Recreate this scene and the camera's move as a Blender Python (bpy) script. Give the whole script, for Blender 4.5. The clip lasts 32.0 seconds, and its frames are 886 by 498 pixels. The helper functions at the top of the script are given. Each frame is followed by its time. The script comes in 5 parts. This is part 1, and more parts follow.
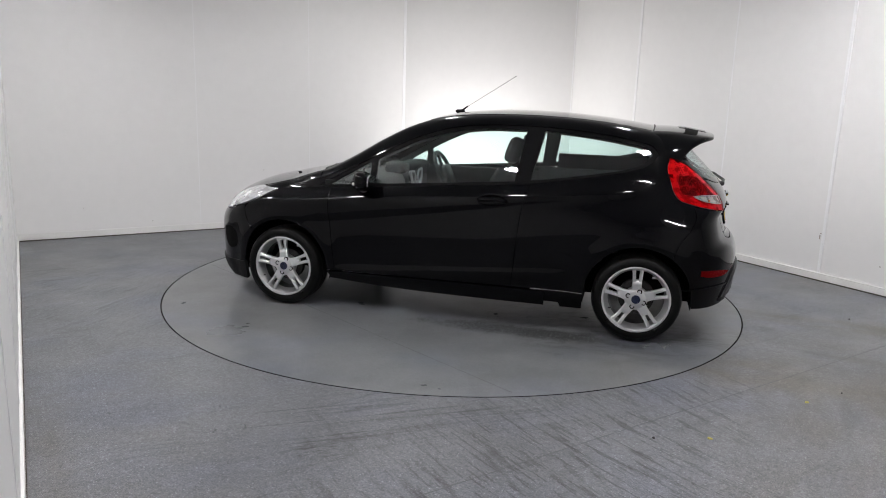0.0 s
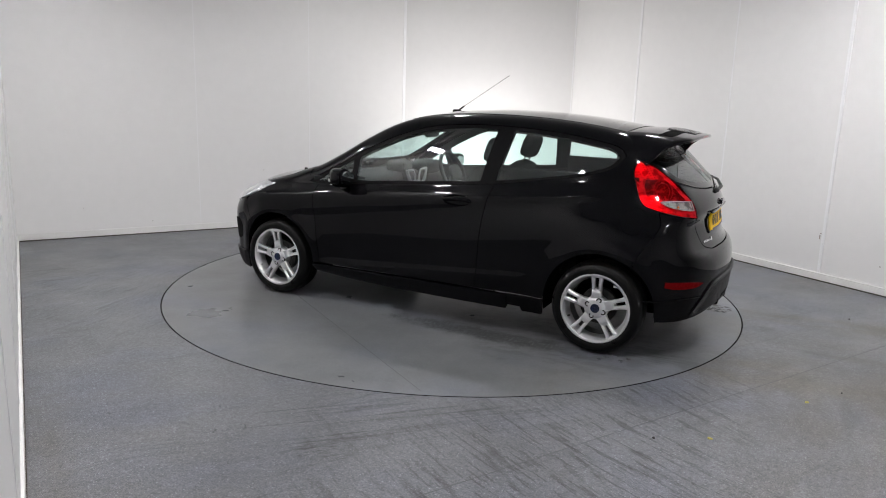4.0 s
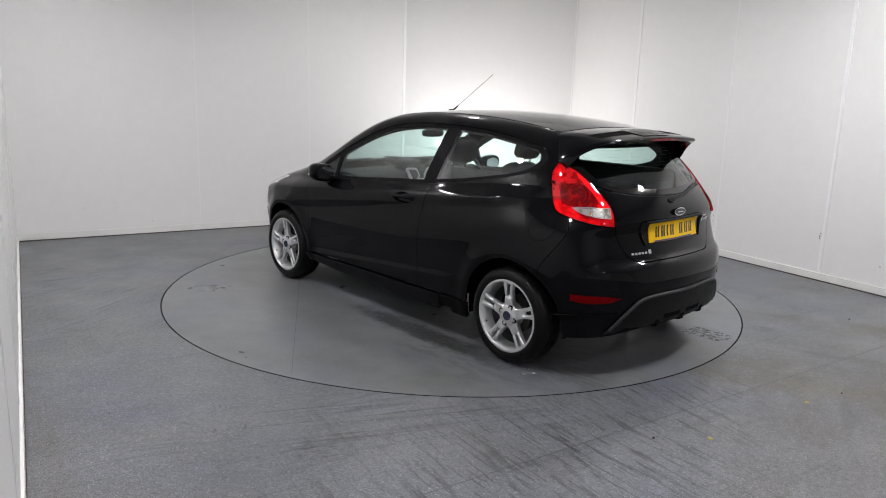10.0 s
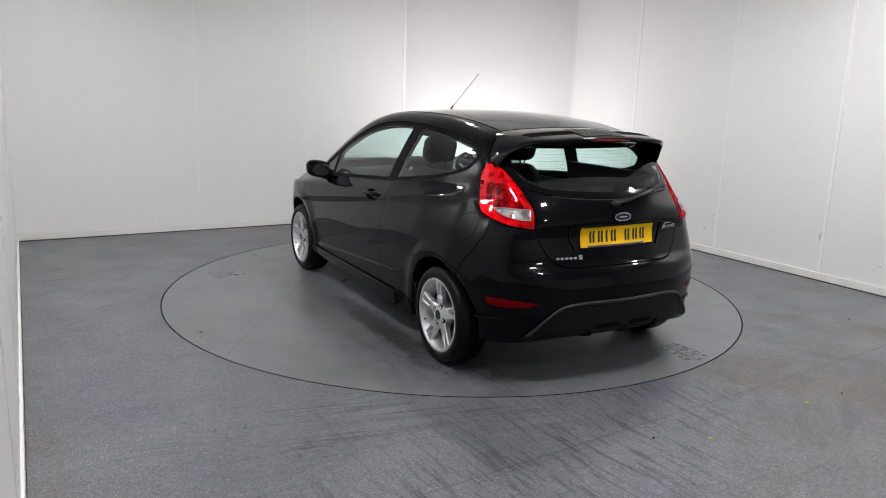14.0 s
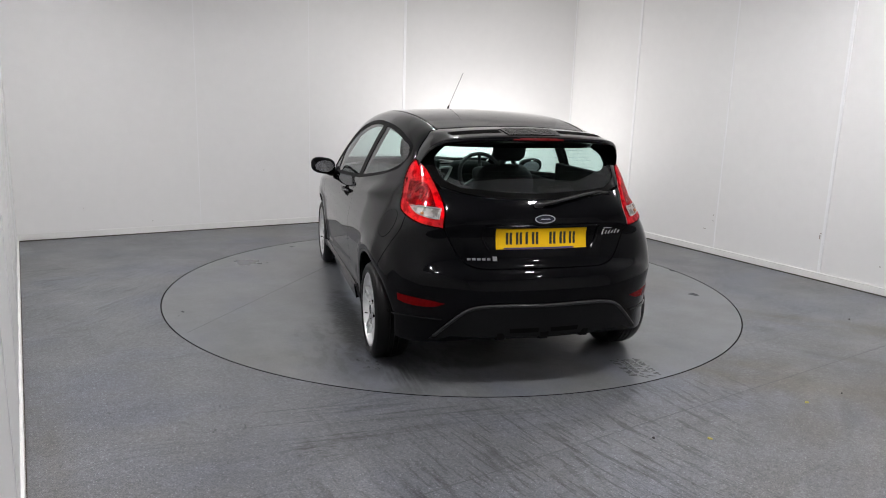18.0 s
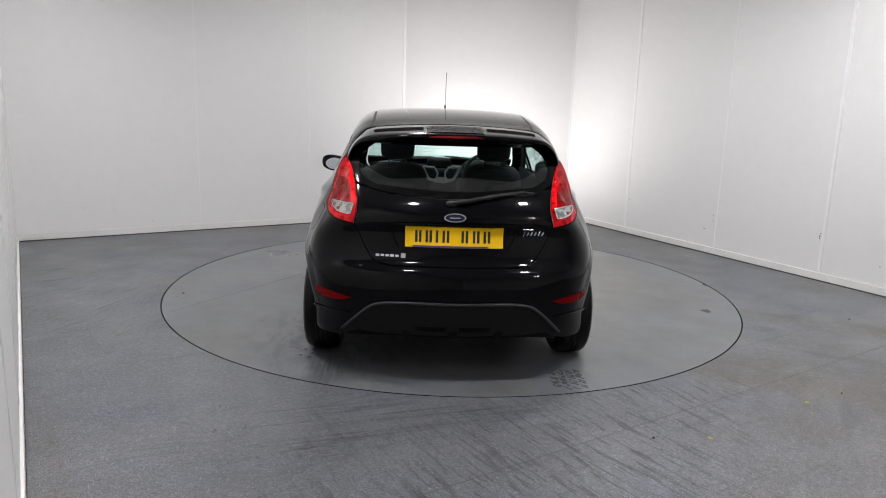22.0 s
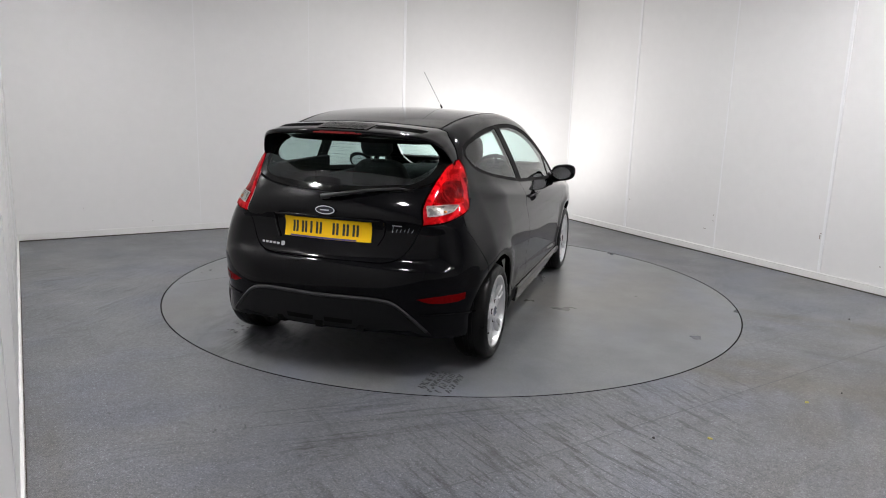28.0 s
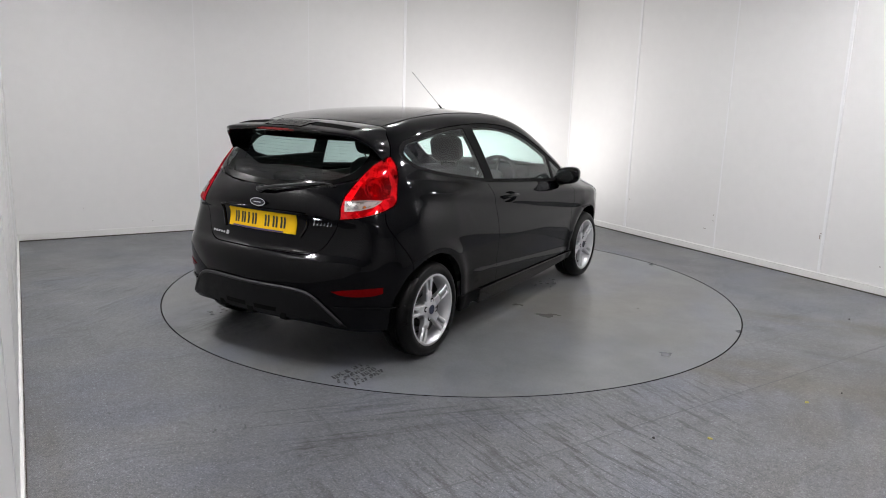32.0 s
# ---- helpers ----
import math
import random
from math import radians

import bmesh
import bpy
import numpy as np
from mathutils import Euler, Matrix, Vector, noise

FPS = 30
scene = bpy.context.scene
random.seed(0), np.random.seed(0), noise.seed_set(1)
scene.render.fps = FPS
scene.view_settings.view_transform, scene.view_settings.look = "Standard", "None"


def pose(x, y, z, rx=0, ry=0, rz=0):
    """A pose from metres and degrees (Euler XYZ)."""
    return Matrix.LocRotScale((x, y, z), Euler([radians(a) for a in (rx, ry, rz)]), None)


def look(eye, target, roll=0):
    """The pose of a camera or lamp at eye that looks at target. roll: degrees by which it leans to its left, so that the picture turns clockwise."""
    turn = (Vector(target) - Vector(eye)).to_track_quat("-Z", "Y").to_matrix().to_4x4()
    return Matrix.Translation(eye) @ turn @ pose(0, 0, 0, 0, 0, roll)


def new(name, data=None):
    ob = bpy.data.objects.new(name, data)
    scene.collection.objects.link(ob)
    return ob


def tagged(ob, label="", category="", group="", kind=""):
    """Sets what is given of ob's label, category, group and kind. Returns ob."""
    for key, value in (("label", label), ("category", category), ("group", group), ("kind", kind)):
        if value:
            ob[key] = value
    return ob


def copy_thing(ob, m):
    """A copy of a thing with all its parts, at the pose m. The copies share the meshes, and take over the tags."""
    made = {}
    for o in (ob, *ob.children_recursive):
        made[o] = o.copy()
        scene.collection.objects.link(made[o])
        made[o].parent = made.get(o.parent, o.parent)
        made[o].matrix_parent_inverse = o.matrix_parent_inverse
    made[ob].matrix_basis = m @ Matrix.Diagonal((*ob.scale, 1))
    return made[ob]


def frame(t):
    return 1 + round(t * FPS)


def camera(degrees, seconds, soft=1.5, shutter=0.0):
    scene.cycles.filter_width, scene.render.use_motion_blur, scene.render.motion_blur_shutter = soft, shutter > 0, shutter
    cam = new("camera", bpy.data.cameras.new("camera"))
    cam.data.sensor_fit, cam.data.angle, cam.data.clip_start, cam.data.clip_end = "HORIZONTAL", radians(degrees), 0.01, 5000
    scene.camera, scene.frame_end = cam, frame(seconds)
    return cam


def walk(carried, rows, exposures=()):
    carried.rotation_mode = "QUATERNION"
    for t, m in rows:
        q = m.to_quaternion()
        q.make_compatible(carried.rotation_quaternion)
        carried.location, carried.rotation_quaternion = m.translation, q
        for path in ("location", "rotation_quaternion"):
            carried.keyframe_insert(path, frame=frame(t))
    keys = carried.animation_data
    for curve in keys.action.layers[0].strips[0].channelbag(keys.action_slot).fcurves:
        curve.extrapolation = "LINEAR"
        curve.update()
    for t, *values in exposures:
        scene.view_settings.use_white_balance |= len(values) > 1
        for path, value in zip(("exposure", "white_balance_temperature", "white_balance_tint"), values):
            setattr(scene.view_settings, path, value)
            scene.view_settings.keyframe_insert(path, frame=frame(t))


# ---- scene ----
from mathutils import geometry

cam = camera(62.73, 32.0, soft=1.0)
VIEW = look((0, -5.789, 1.552), (-0.077, 0.077, 0.294), 1.783)
walk(cam, [(0, VIEW), (32, VIEW)], exposures=[(0, 0.0), (32, 0.0)])

# ---- light ----
world = bpy.data.worlds.new("world")
world.use_nodes = True
world.node_tree.nodes["Background"].inputs[0].default_value = (0.9, 0.95, 1.0, 1)
world.node_tree.nodes["Background"].inputs[1].default_value = 0.02
scene.world = world

# The room's own axes: w across from the long wall beside the camera, l along it from the far wall.
CORNER = Vector((-4.265, 1.114, 0))
ALONG = Vector((0.515, -0.857, 0))
ACROSS = Vector((0.857, 0.515, 0))
CEILING = 3.05


def room(w, l, z=0.0):
    p = CORNER + ACROSS * w + ALONG * l
    return Vector((p.x, p.y, z))


ROOM_TURN = math.degrees(math.atan2(ACROSS.y, ACROSS.x))


def spot(name, eye, target, power, cone, blend=1.0, size=0.15):
    lamp = bpy.data.lights.new(name, "SPOT")
    lamp.energy, lamp.spot_size, lamp.spot_blend, lamp.shadow_soft_size = power, radians(cone), blend, size
    lamp.color = (1.0, 0.97, 0.94)
    ob = new(name, lamp)
    ob.matrix_world = look(eye, target)
    return ob


FLOOD = Vector((0.35, 2.40, 0.36))
# an unseen floodlight on the floor behind the turntable, assumed from the splayed wall's glow
spot("wall_lamp", FLOOD, (0.62, 3.50, 2.00), 116, 174, 1.0, 0.12)

# ---- materials ----


def mat(name, color, rough=0.5, metal=0.0, vary=0.12, scale=6.0, bump=0.0, bump_scale=80.0, coat=0.0, spec=0.5, fine=0.5):
    """A principled surface with variation at two scales and fine relief."""
    m = bpy.data.materials.new(name)
    m.use_nodes = True
    nodes, links = m.node_tree.nodes, m.node_tree.links
    b = nodes["Principled BSDF"]
    b.inputs["Metallic"].default_value = metal
    b.inputs["Coat Weight"].default_value = coat
    b.inputs["Coat Roughness"].default_value = 0.028
    b.inputs["Coat IOR"].default_value = 1.255
    b.inputs["Specular IOR Level"].default_value = spec
    co = nodes.new("ShaderNodeTexCoord")
    big = nodes.new("ShaderNodeTexNoise")
    big.inputs["Scale"].default_value, big.inputs["Detail"].default_value = scale, 4
    small = nodes.new("ShaderNodeTexNoise")
    small.inputs["Scale"].default_value, small.inputs["Detail"].default_value = scale * 14, 3
    links.new(co.outputs["Object"], big.inputs["Vector"])
    links.new(co.outputs["Object"], small.inputs["Vector"])
    add = nodes.new("ShaderNodeMix")
    add.inputs[0].default_value = fine
    links.new(big.outputs[0], add.inputs[2])
    links.new(small.outputs[0], add.inputs[3])
    ramp = nodes.new("ShaderNodeMapRange")
    ramp.inputs[1].default_value, ramp.inputs[2].default_value = 0.3, 0.7
    ramp.inputs[3].default_value, ramp.inputs[4].default_value = 1 - vary, 1 + vary
    links.new(add.outputs[0], ramp.inputs[0])
    mul = nodes.new("ShaderNodeVectorMath")
    mul.operation = "SCALE"
    mul.inputs[0].default_value = color[:3]
    links.new(ramp.outputs[0], mul.inputs["Scale"])
    links.new(mul.outputs[0], b.inputs["Base Color"])
    rr = nodes.new("ShaderNodeMapRange")
    rr.inputs[1].default_value, rr.inputs[2].default_value = 0.3, 0.7
    rr.inputs[3].default_value, rr.inputs[4].default_value = max(0.0, rough * (1 - vary)), min(1.0, rough * (1 + vary))
    links.new(big.outputs[0], rr.inputs[0])
    links.new(rr.outputs[0], b.inputs["Roughness"])
    if bump:
        bn = nodes.new("ShaderNodeTexNoise")
        bn.inputs["Scale"].default_value, bn.inputs["Detail"].default_value = bump_scale, 3
        links.new(co.outputs["Object"], bn.inputs["Vector"])
        bb = nodes.new("ShaderNodeBump")
        bb.inputs["Strength"].default_value, bb.inputs["Distance"].default_value = bump, 0.002
        links.new(bn.outputs[0], bb.inputs["Height"])
        links.new(bb.outputs[0], b.inputs["Normal"])
    return m


def glass_mat(name, tint, rough=0.0, reflect=0.115, grazing=0.9):
    """Thin sheet glass: clear, tinted, with a Fresnel gloss."""
    m = bpy.data.materials.new(name)
    m.use_nodes = True
    nodes, links = m.node_tree.nodes, m.node_tree.links
    nodes.remove(nodes["Principled BSDF"])
    clear, gloss = nodes.new("ShaderNodeBsdfTransparent"), nodes.new("ShaderNodeBsdfGlossy")
    clear.inputs[0].default_value = (*tint, 1)
    gloss.inputs["Roughness"].default_value = rough
    face, mix = nodes.new("ShaderNodeLayerWeight"), nodes.new("ShaderNodeMixShader")
    power, slope = nodes.new("ShaderNodeMath"), nodes.new("ShaderNodeMapRange")
    power.operation, power.inputs[1].default_value = "POWER", 4.5
    slope.inputs[3].default_value, slope.inputs[4].default_value = reflect, grazing
    links.new(face.outputs["Facing"], power.inputs[0])
    links.new(power.outputs[0], slope.inputs[0])
    links.new(slope.outputs[0], mix.inputs[0])
    links.new(clear.outputs[0], mix.inputs[1])
    links.new(gloss.outputs[0], mix.inputs[2])
    links.new(mix.outputs[0], nodes["Material Output"].inputs[0])
    return m


def lens_mat(name, color, rough=0.05):
    """Coloured lamp plastic over a reflector: glossy, with small prisms."""
    m = mat(name, color, 0.35, vary=0.45, scale=26, coat=1.0, bump=0.5, bump_scale=190, spec=0.15)
    return m


def glow(name, color, strength):
    m = bpy.data.materials.new(name)
    m.use_nodes = True
    b = m.node_tree.nodes["Principled BSDF"]
    b.inputs["Base Color"].default_value = (0.8, 0.8, 0.8, 1)
    b.inputs["Emission Color"].default_value = (*color, 1)
    b.inputs["Emission Strength"].default_value = strength
    return m


def streak_floor(name, color, speck, rough, streaks, dirt=()):
    """Safety vinyl: blue-grey, with bright aggregate specks, broad stains and long dark rubber streaks."""
    m = bpy.data.materials.new(name)
    m.use_nodes = True
    nodes, links = m.node_tree.nodes, m.node_tree.links
    b = nodes["Principled BSDF"]
    co = nodes.new("ShaderNodeTexCoord")

    def tex(kind, scale, detail=4, stretch=1.0, turn=0.0):
        """A texture drawn out by stretch along the direction turn (degrees)."""
        mp = nodes.new("ShaderNodeMapping")
        mp.vector_type = "TEXTURE"
        mp.inputs["Scale"].default_value = (stretch, 1, 1)
        mp.inputs["Rotation"].default_value = (0, 0, radians(turn))
        n = nodes.new(kind)
        n.inputs["Scale"].default_value = scale
        if "Detail" in n.inputs:
            n.inputs["Detail"].default_value = detail
        links.new(co.outputs["Object"], mp.inputs[0])
        links.new(mp.outputs[0], n.inputs["Vector"])
        return n.outputs[0]

    def zone(x, y, inner, outer, long=1.0, turn=0.0):
        """One within a stretch of the floor round (x, y), drawn out by long along turn, fading out with a ragged edge."""
        mp = nodes.new("ShaderNodeMapping")
        mp.vector_type = "TEXTURE"
        mp.inputs["Location"].default_value = (x, y, 0)
        mp.inputs["Rotation"].default_value = (0, 0, radians(turn))
        mp.inputs["Scale"].default_value = (long, 1, 1)
        links.new(co.outputs["Object"], mp.inputs[0])
        sub = nodes.new("ShaderNodeVectorMath")
        sub.operation = "LENGTH"
        links.new(mp.outputs[0], sub.inputs[0])
        wild = min(0.5, outer * 0.4)
        ragged = math_node("ADD", sub.outputs["Value"], ranged(tex("ShaderNodeTexNoise", 2.3 if outer > 0.4 else 9.0, 4), 0.2, 0.8, -wild, wild))
        return ranged(ragged, inner, outer, 1.0, 0.0)

    def ranged(src, a, z, lo, hi):
        r = nodes.new("ShaderNodeMapRange")
        for i, v in enumerate((a, z, lo, hi)):
            r.inputs[i + 1].default_value = v
        links.new(src, r.inputs[0])
        return r.outputs[0]

    def math_node(op, a, c):
        n = nodes.new("ShaderNodeMath")
        n.operation = op
        for i, v in enumerate((a, c)):
            if isinstance(v, (int, float)):
                n.inputs[i].default_value = v
            else:
                links.new(v, n.inputs[i])
        return n.outputs[0]

    tone = ranged(tex("ShaderNodeTexNoise", 0.9, 6), 0.3, 0.7, 0.90, 1.10)
    tone = math_node("MULTIPLY", tone, ranged(tex("ShaderNodeTexNoise", 7.0, 6), 0.3, 0.7, 0.93, 1.07))
    cell = nodes.new("ShaderNodeTexVoronoi")
    cell.inputs["Scale"].default_value = 235
    links.new(co.outputs["Object"], cell.inputs["Vector"])
    split = nodes.new("ShaderNodeSeparateColor")
    links.new(cell.outputs["Color"], split.inputs[0])
    tone = math_node("MULTIPLY", tone, ranged(split.outputs[0], 0.0, 1.0, 1 - 0.36 * speck, 1 + 0.36 * speck))
    mid = ranged(tex("ShaderNodeTexNoise", 45, 3), 0.35, 0.65, 1 - 0.10 * speck, 1 + 0.10 * speck)
    tone = math_node("MULTIPLY", tone, mid)
    # rubber streaks: direction, width, length, where, how dark
    for turn, scale, stretch, lo, hi, where, dark in streaks:
        st = ranged(tex("ShaderNodeTexNoise", scale, 6, stretch, turn), lo, hi, 0.0, dark)
        if where:
            st = math_node("MULTIPLY", st, zone(*where))
        tone = math_node("MULTIPLY", tone, math_node("SUBTRACT", 1.0, st))
    # bright aggregate specks: a few of the cells
    tone = math_node("ADD", tone, ranged(split.outputs[1], 0.955, 0.965, 0.0, 0.85 * speck))
    sc = nodes.new("ShaderNodeVectorMath")
    sc.operation = "SCALE"
    # warmer, brownish patches of dirt
    warm = nodes.new("ShaderNodeMix")
    warm.data_type = "RGBA"
    warm.inputs[6].default_value = (*color, 1)
    warm.inputs[7].default_value = (color[0] * 0.99, color[1] * 0.92, color[2] * 0.80, 1)
    links.new(ranged(tex("ShaderNodeTexNoise", 0.55, 4, 2.5, -30), 0.5, 0.68, 0.0, 1.0), warm.inputs[0])
    tint = warm.outputs[2]
    # cooler, worn patches, and brown dirt where trolleys and tyres have turned
    layers = [(ranged(tex("ShaderNodeTexNoise", 1.7, 5, 1.6, 20), 0.48, 0.66, 0.0, 0.9), (color[0] * 0.93, color[1] * 0.96, color[2] * 1.09))]
    layers.append((ranged(split.outputs[2], 0.2, 0.9, 0.0, 0.4 * speck), (color[0] * 0.97, color[1] * 0.98, color[2] * 1.10)))
    for where, amount in dirt:
        layers.append((math_node("MULTIPLY", zone(*where), ranged(tex("ShaderNodeTexNoise", 5.0, 6, 3.0, where[5]), 0.34, 0.66, 0.15 * amount, amount)), (color[0] * 0.80, color[1] * 0.70, color[2] * 0.55)))
    for share, shade in layers:
        over = nodes.new("ShaderNodeMix")
        over.data_type = "RGBA"
        links.new(share, over.inputs[0])
        links.new(tint, over.inputs[6])
        over.inputs[7].default_value = (*shade, 1)
        tint = over.outputs[2]
    links.new(tint, sc.inputs[0])
    links.new(tone, sc.inputs["Scale"])
    links.new(sc.outputs[0], b.inputs["Base Color"])
    b.inputs["Specular IOR Level"].default_value = 0.4
    links.new(ranged(tex("ShaderNodeTexNoise", 2.2, 5), 0.3, 0.7, *rough), b.inputs["Roughness"])
    bn = nodes.new("ShaderNodeBump")
    bn.inputs["Strength"].default_value, bn.inputs["Distance"].default_value = 0.25, 0.001
    links.new(tex("ShaderNodeTexNoise", 260, 2), bn.inputs["Height"])
    links.new(bn.outputs[0], b.inputs["Normal"])
    return m


WALL = mat("white_cladding", (0.78, 0.775, 0.77), 0.45, vary=0.02, scale=0.8, bump=0.02, bump_scale=5)
SEAM = mat("joint_strip_white", (0.84, 0.84, 0.85), 0.3, vary=0.03)
SKIRT = mat("skirting_paint", (0.77, 0.765, 0.75), 0.45, vary=0.07, scale=7, bump=0.1)
STAIN = mat("wall_scuff", (0.36, 0.33, 0.30), 0.8, vary=0.5, scale=60)
GRIME = mat("grimy_floor_joint", (0.055, 0.045, 0.036), 0.8, vary=0.6, scale=9)
CEIL = mat("ceiling_board", (0.72, 0.72, 0.72), 0.8, vary=0.04, scale=2)
FLOOR = streak_floor("safety_vinyl", (0.129, 0.133, 0.140), 1.02, (0.34, 0.50), [
    (-58, 21.0, 6.5, 0.575, 0.615, (0.85, -2.60, 0.1, 1.0), 0.52),
    (-56, 52.0, 12.0, 0.565, 0.605, (0.45, -2.85, 0.3, 1.3), 0.46),
    (-61, 15.0, 6.0, 0.57, 0.63, (0.0, -3.1, 0.2, 0.9), 0.38),
    (-63, 34.0, 9.0, 0.57, 0.62, (1.35, -2.05, 0.1, 0.6), 0.45),
    (24, 14.0, 9.0, 0.45, 0.70, (-0.20, -2.62, 0.02, 0.20, 4.5, 24), 0.50),
    (18, 34.0, 26.0, 0.56, 0.62, (-0.3, -2.50, 0.1, 0.5, 3.0, 18), 0.45),
    (24, 50.0, 3.0, 0.45, 0.65, (-0.55, -2.86, 0.02, 0.13, 2.0, 20), 0.66),
    (75, 24.0, 10.0, 0.57, 0.70, (-2.7, -0.6, 0.6, 2.0), 0.32),
    (72, 26.0, 16.0, 0.57, 0.66, (-2.3, -0.4, 0.4, 1.6, 2.0, 60), -0.16),
    (33, 16.0, 20.0, 0.60, 0.72, None, 0.26),
    (-70, 21.0, 3.2, 0.690, 0.715, (-1.0, -3.0, 0.4, 1.3), 0.62),
    (64, 7.0, 7.0, 0.52, 0.66, (1.75, -2.65, 0.3, 1.1, 1.6, 50), -0.20),
    (58, 9.0, 6.0, 0.52, 0.64, (2.1, -2.40, 0.1, 0.8, 1.6, 55), 0.22),
    (-28, 6.0, 6.0, 0.50, 0.70, (2.4, -1.3, 0.3, 1.2), 0.22)],
    dirt=[((1.95, -1.80, 0.10, 0.30, 4.0, -22), 1.0), ((2.85, -0.72, 0.08, 0.22, 5.0, -20), 0.9), ((2.0, -2.6, 0.2, 0.7, 2.0, 50), 0.6), ((2.6, -1.5, 0.3, 1.0, 1.0, -20), 0.45), ((-1.75, -2.95, 0.05, 0.18, 6.0, -59), 0.55)])
DISC = streak_floor("turntable_vinyl", (0.156, 0.161, 0.167), 0.30, (0.27, 0.31), [
    (40, 3.0, 1.6, 0.42, 0.66, None, 0.17),
    (100, 12.0, 3.0, 0.48, 0.76, None, 0.06),
    (0, 26.0, 0.4, 0.26, 0.54, (-0.72, 0.955, 0.07, 0.13, 6.5, -1), 0.75),
    (0, 9.0, 3.0, 0.40, 0.70, (-1.80, 0.80, 0.03, 0.16, 2.2, 0), 0.42),
    (0, 38.0, 12.0, 0.44, 0.58, (-1.80, 0.80, 0.03, 0.12, 2.4, 0), 0.70),
    (0, 9.0, 3.0, 0.45, 0.70, (-1.95, -0.57, 0.05, 0.16, 2.4, 0), 0.40),
    (20, 5.0, 1.8, 0.30, 0.62, (-1.55, 0.85, 0.20, 0.60, 1.4, 10), 0.30),
    (8, 17.0, 2.6, 0.50, 0.56, (-1.35, 0.75, 0.25, 0.70, 1.5, 5), 0.34),
    (60, 30.0, 3.0, 0.56, 0.60, (-1.0, 0.2, 0.4, 1.3), 0.22)])
PIT = mat("pit_dark", (0.003, 0.003, 0.003), 0.9, spec=0.1)
METAL = mat("steel_edge", (0.10, 0.10, 0.10), 0.5, 0.6)
LED = glow("led_diffuser", (0.99, 0.972, 0.985), 402.0)
# weaker copy, tuned so the wall beside the camera gets less light
LED_DIM = glow("led_diffuser_dim", (0.99, 0.972, 0.985), 320.0)
PAINT = mat("black_paint", (0.0018, 0.0018, 0.0024), 0.20, vary=0.05, coat=1.0, spec=0.012)
GLOSS = mat("gloss_black", (0.003, 0.003, 0.003), 0.12, vary=0.1, coat=0.8, spec=0.05)
FRAME = mat("satin_black_frame", (0.004, 0.004, 0.0045), 0.50, vary=0.12, scale=12, spec=0.05)
TRIM = mat("matt_black_trim", (0.009, 0.009, 0.010), 0.45, vary=0.15, scale=20, bump=0.1, bump_scale=400)
PLASTIC = mat("grey_black_plastic", (0.0045, 0.0046, 0.0050), 0.50, vary=0.12, scale=20, bump=0.2, bump_scale=500, spec=0.2)
# paler copy of the diffuser plastic: the rim's edge highlight in the colour
RIM_PLASTIC = mat("lit_plastic_rim", (0.010, 0.010, 0.011), 0.42, vary=0.12, scale=20, bump=0.1, bump_scale=500, spec=0.5)
RUBBER = mat("tyre_rubber", (0.0035, 0.0035, 0.0035), 0.36, vary=0.25, scale=18, bump=0.15, bump_scale=220, spec=0.16)
ALLOY = mat("alloy_silver", (0.74, 0.74, 0.75), 0.38, 0.92, vary=0.05, scale=14)
STEEL = mat("brake_steel", (0.09, 0.085, 0.08), 0.4, 0.8, vary=0.2)
CHROME = mat("chrome", (0.75, 0.76, 0.78), 0.12, 1.0, vary=0.05)
BLUE = mat("badge_blue", (0.006, 0.010, 0.035), 0.2, coat=1.0)
YELLOW = mat("plate_yellow", (0.88, 0.53, 0.008), 0.45, vary=0.06, scale=8, spec=0.15)
PURPLE = mat("plate_strip_purple", (0.05, 0.03, 0.16), 0.4)
INK = mat("plate_black", (0.012, 0.012, 0.012), 0.4)
RED = glass_mat("red_lens", (0.76, 0.018, 0.046), 0.0, 0.035, 0.4)
LAMP_BOWL = mat("lamp_bowl", (0.80, 0.78, 0.78), 0.30, 0.45, vary=0.5, scale=24, bump=1.0, bump_scale=75, fine=0.4)
AMBER = mat("amber_bulb", (0.55, 0.16, 0.02), 0.2, coat=1.0)
RED_BRAKE = lens_mat("brake_lens", (0.15, 0.004, 0.007))
RED_DARK = mat("dark_red_lens", (0.26, 0.13, 0.13), 0.22, 0.6, vary=0.8, scale=30, bump=1.0, bump_scale=55, coat=1.0)
CLEAR_LENS = lens_mat("clear_lens", (0.62, 0.60, 0.57), 0.1)
REFLECTOR = mat("reflector_red", (0.125, 0.0008, 0.0016), 0.25, coat=0.25, spec=0.02, vary=0.25, scale=60)
GLASS = glass_mat("tinted_glass", (0.84, 0.98, 0.955))
LAMP_GLASS = glass_mat("lamp_glass", (0.55, 0.545, 0.54), 0.0, 0.06)
CLOTH = mat("dark_cloth", (0.0100, 0.0100, 0.0110), 0.9, vary=0.2, scale=30, bump=0.4, bump_scale=600)
DASH = mat("dashboard_plastic", (0.0075, 0.0080, 0.0085), 0.7, vary=0.12, scale=20, bump=0.2, bump_scale=500, spec=0.2)
LINING = mat("headlining", (0.42, 0.42, 0.40), 0.9, vary=0.05, bump=0.2, bump_scale=600)
SILVER = mat("silver_plastic", (0.42, 0.43, 0.44), 0.35, 0.5, vary=0.05)
LEAF = mat("dry_leaf", (0.42, 0.36, 0.10), 0.7, vary=0.3, scale=60)
GRIT = mat("dark_grit", (0.03, 0.028, 0.025), 0.8, vary=0.3, scale=60)
WET = mat("clear_water", (0.16, 0.165, 0.17), 0.04, vary=0.1, coat=1.0)
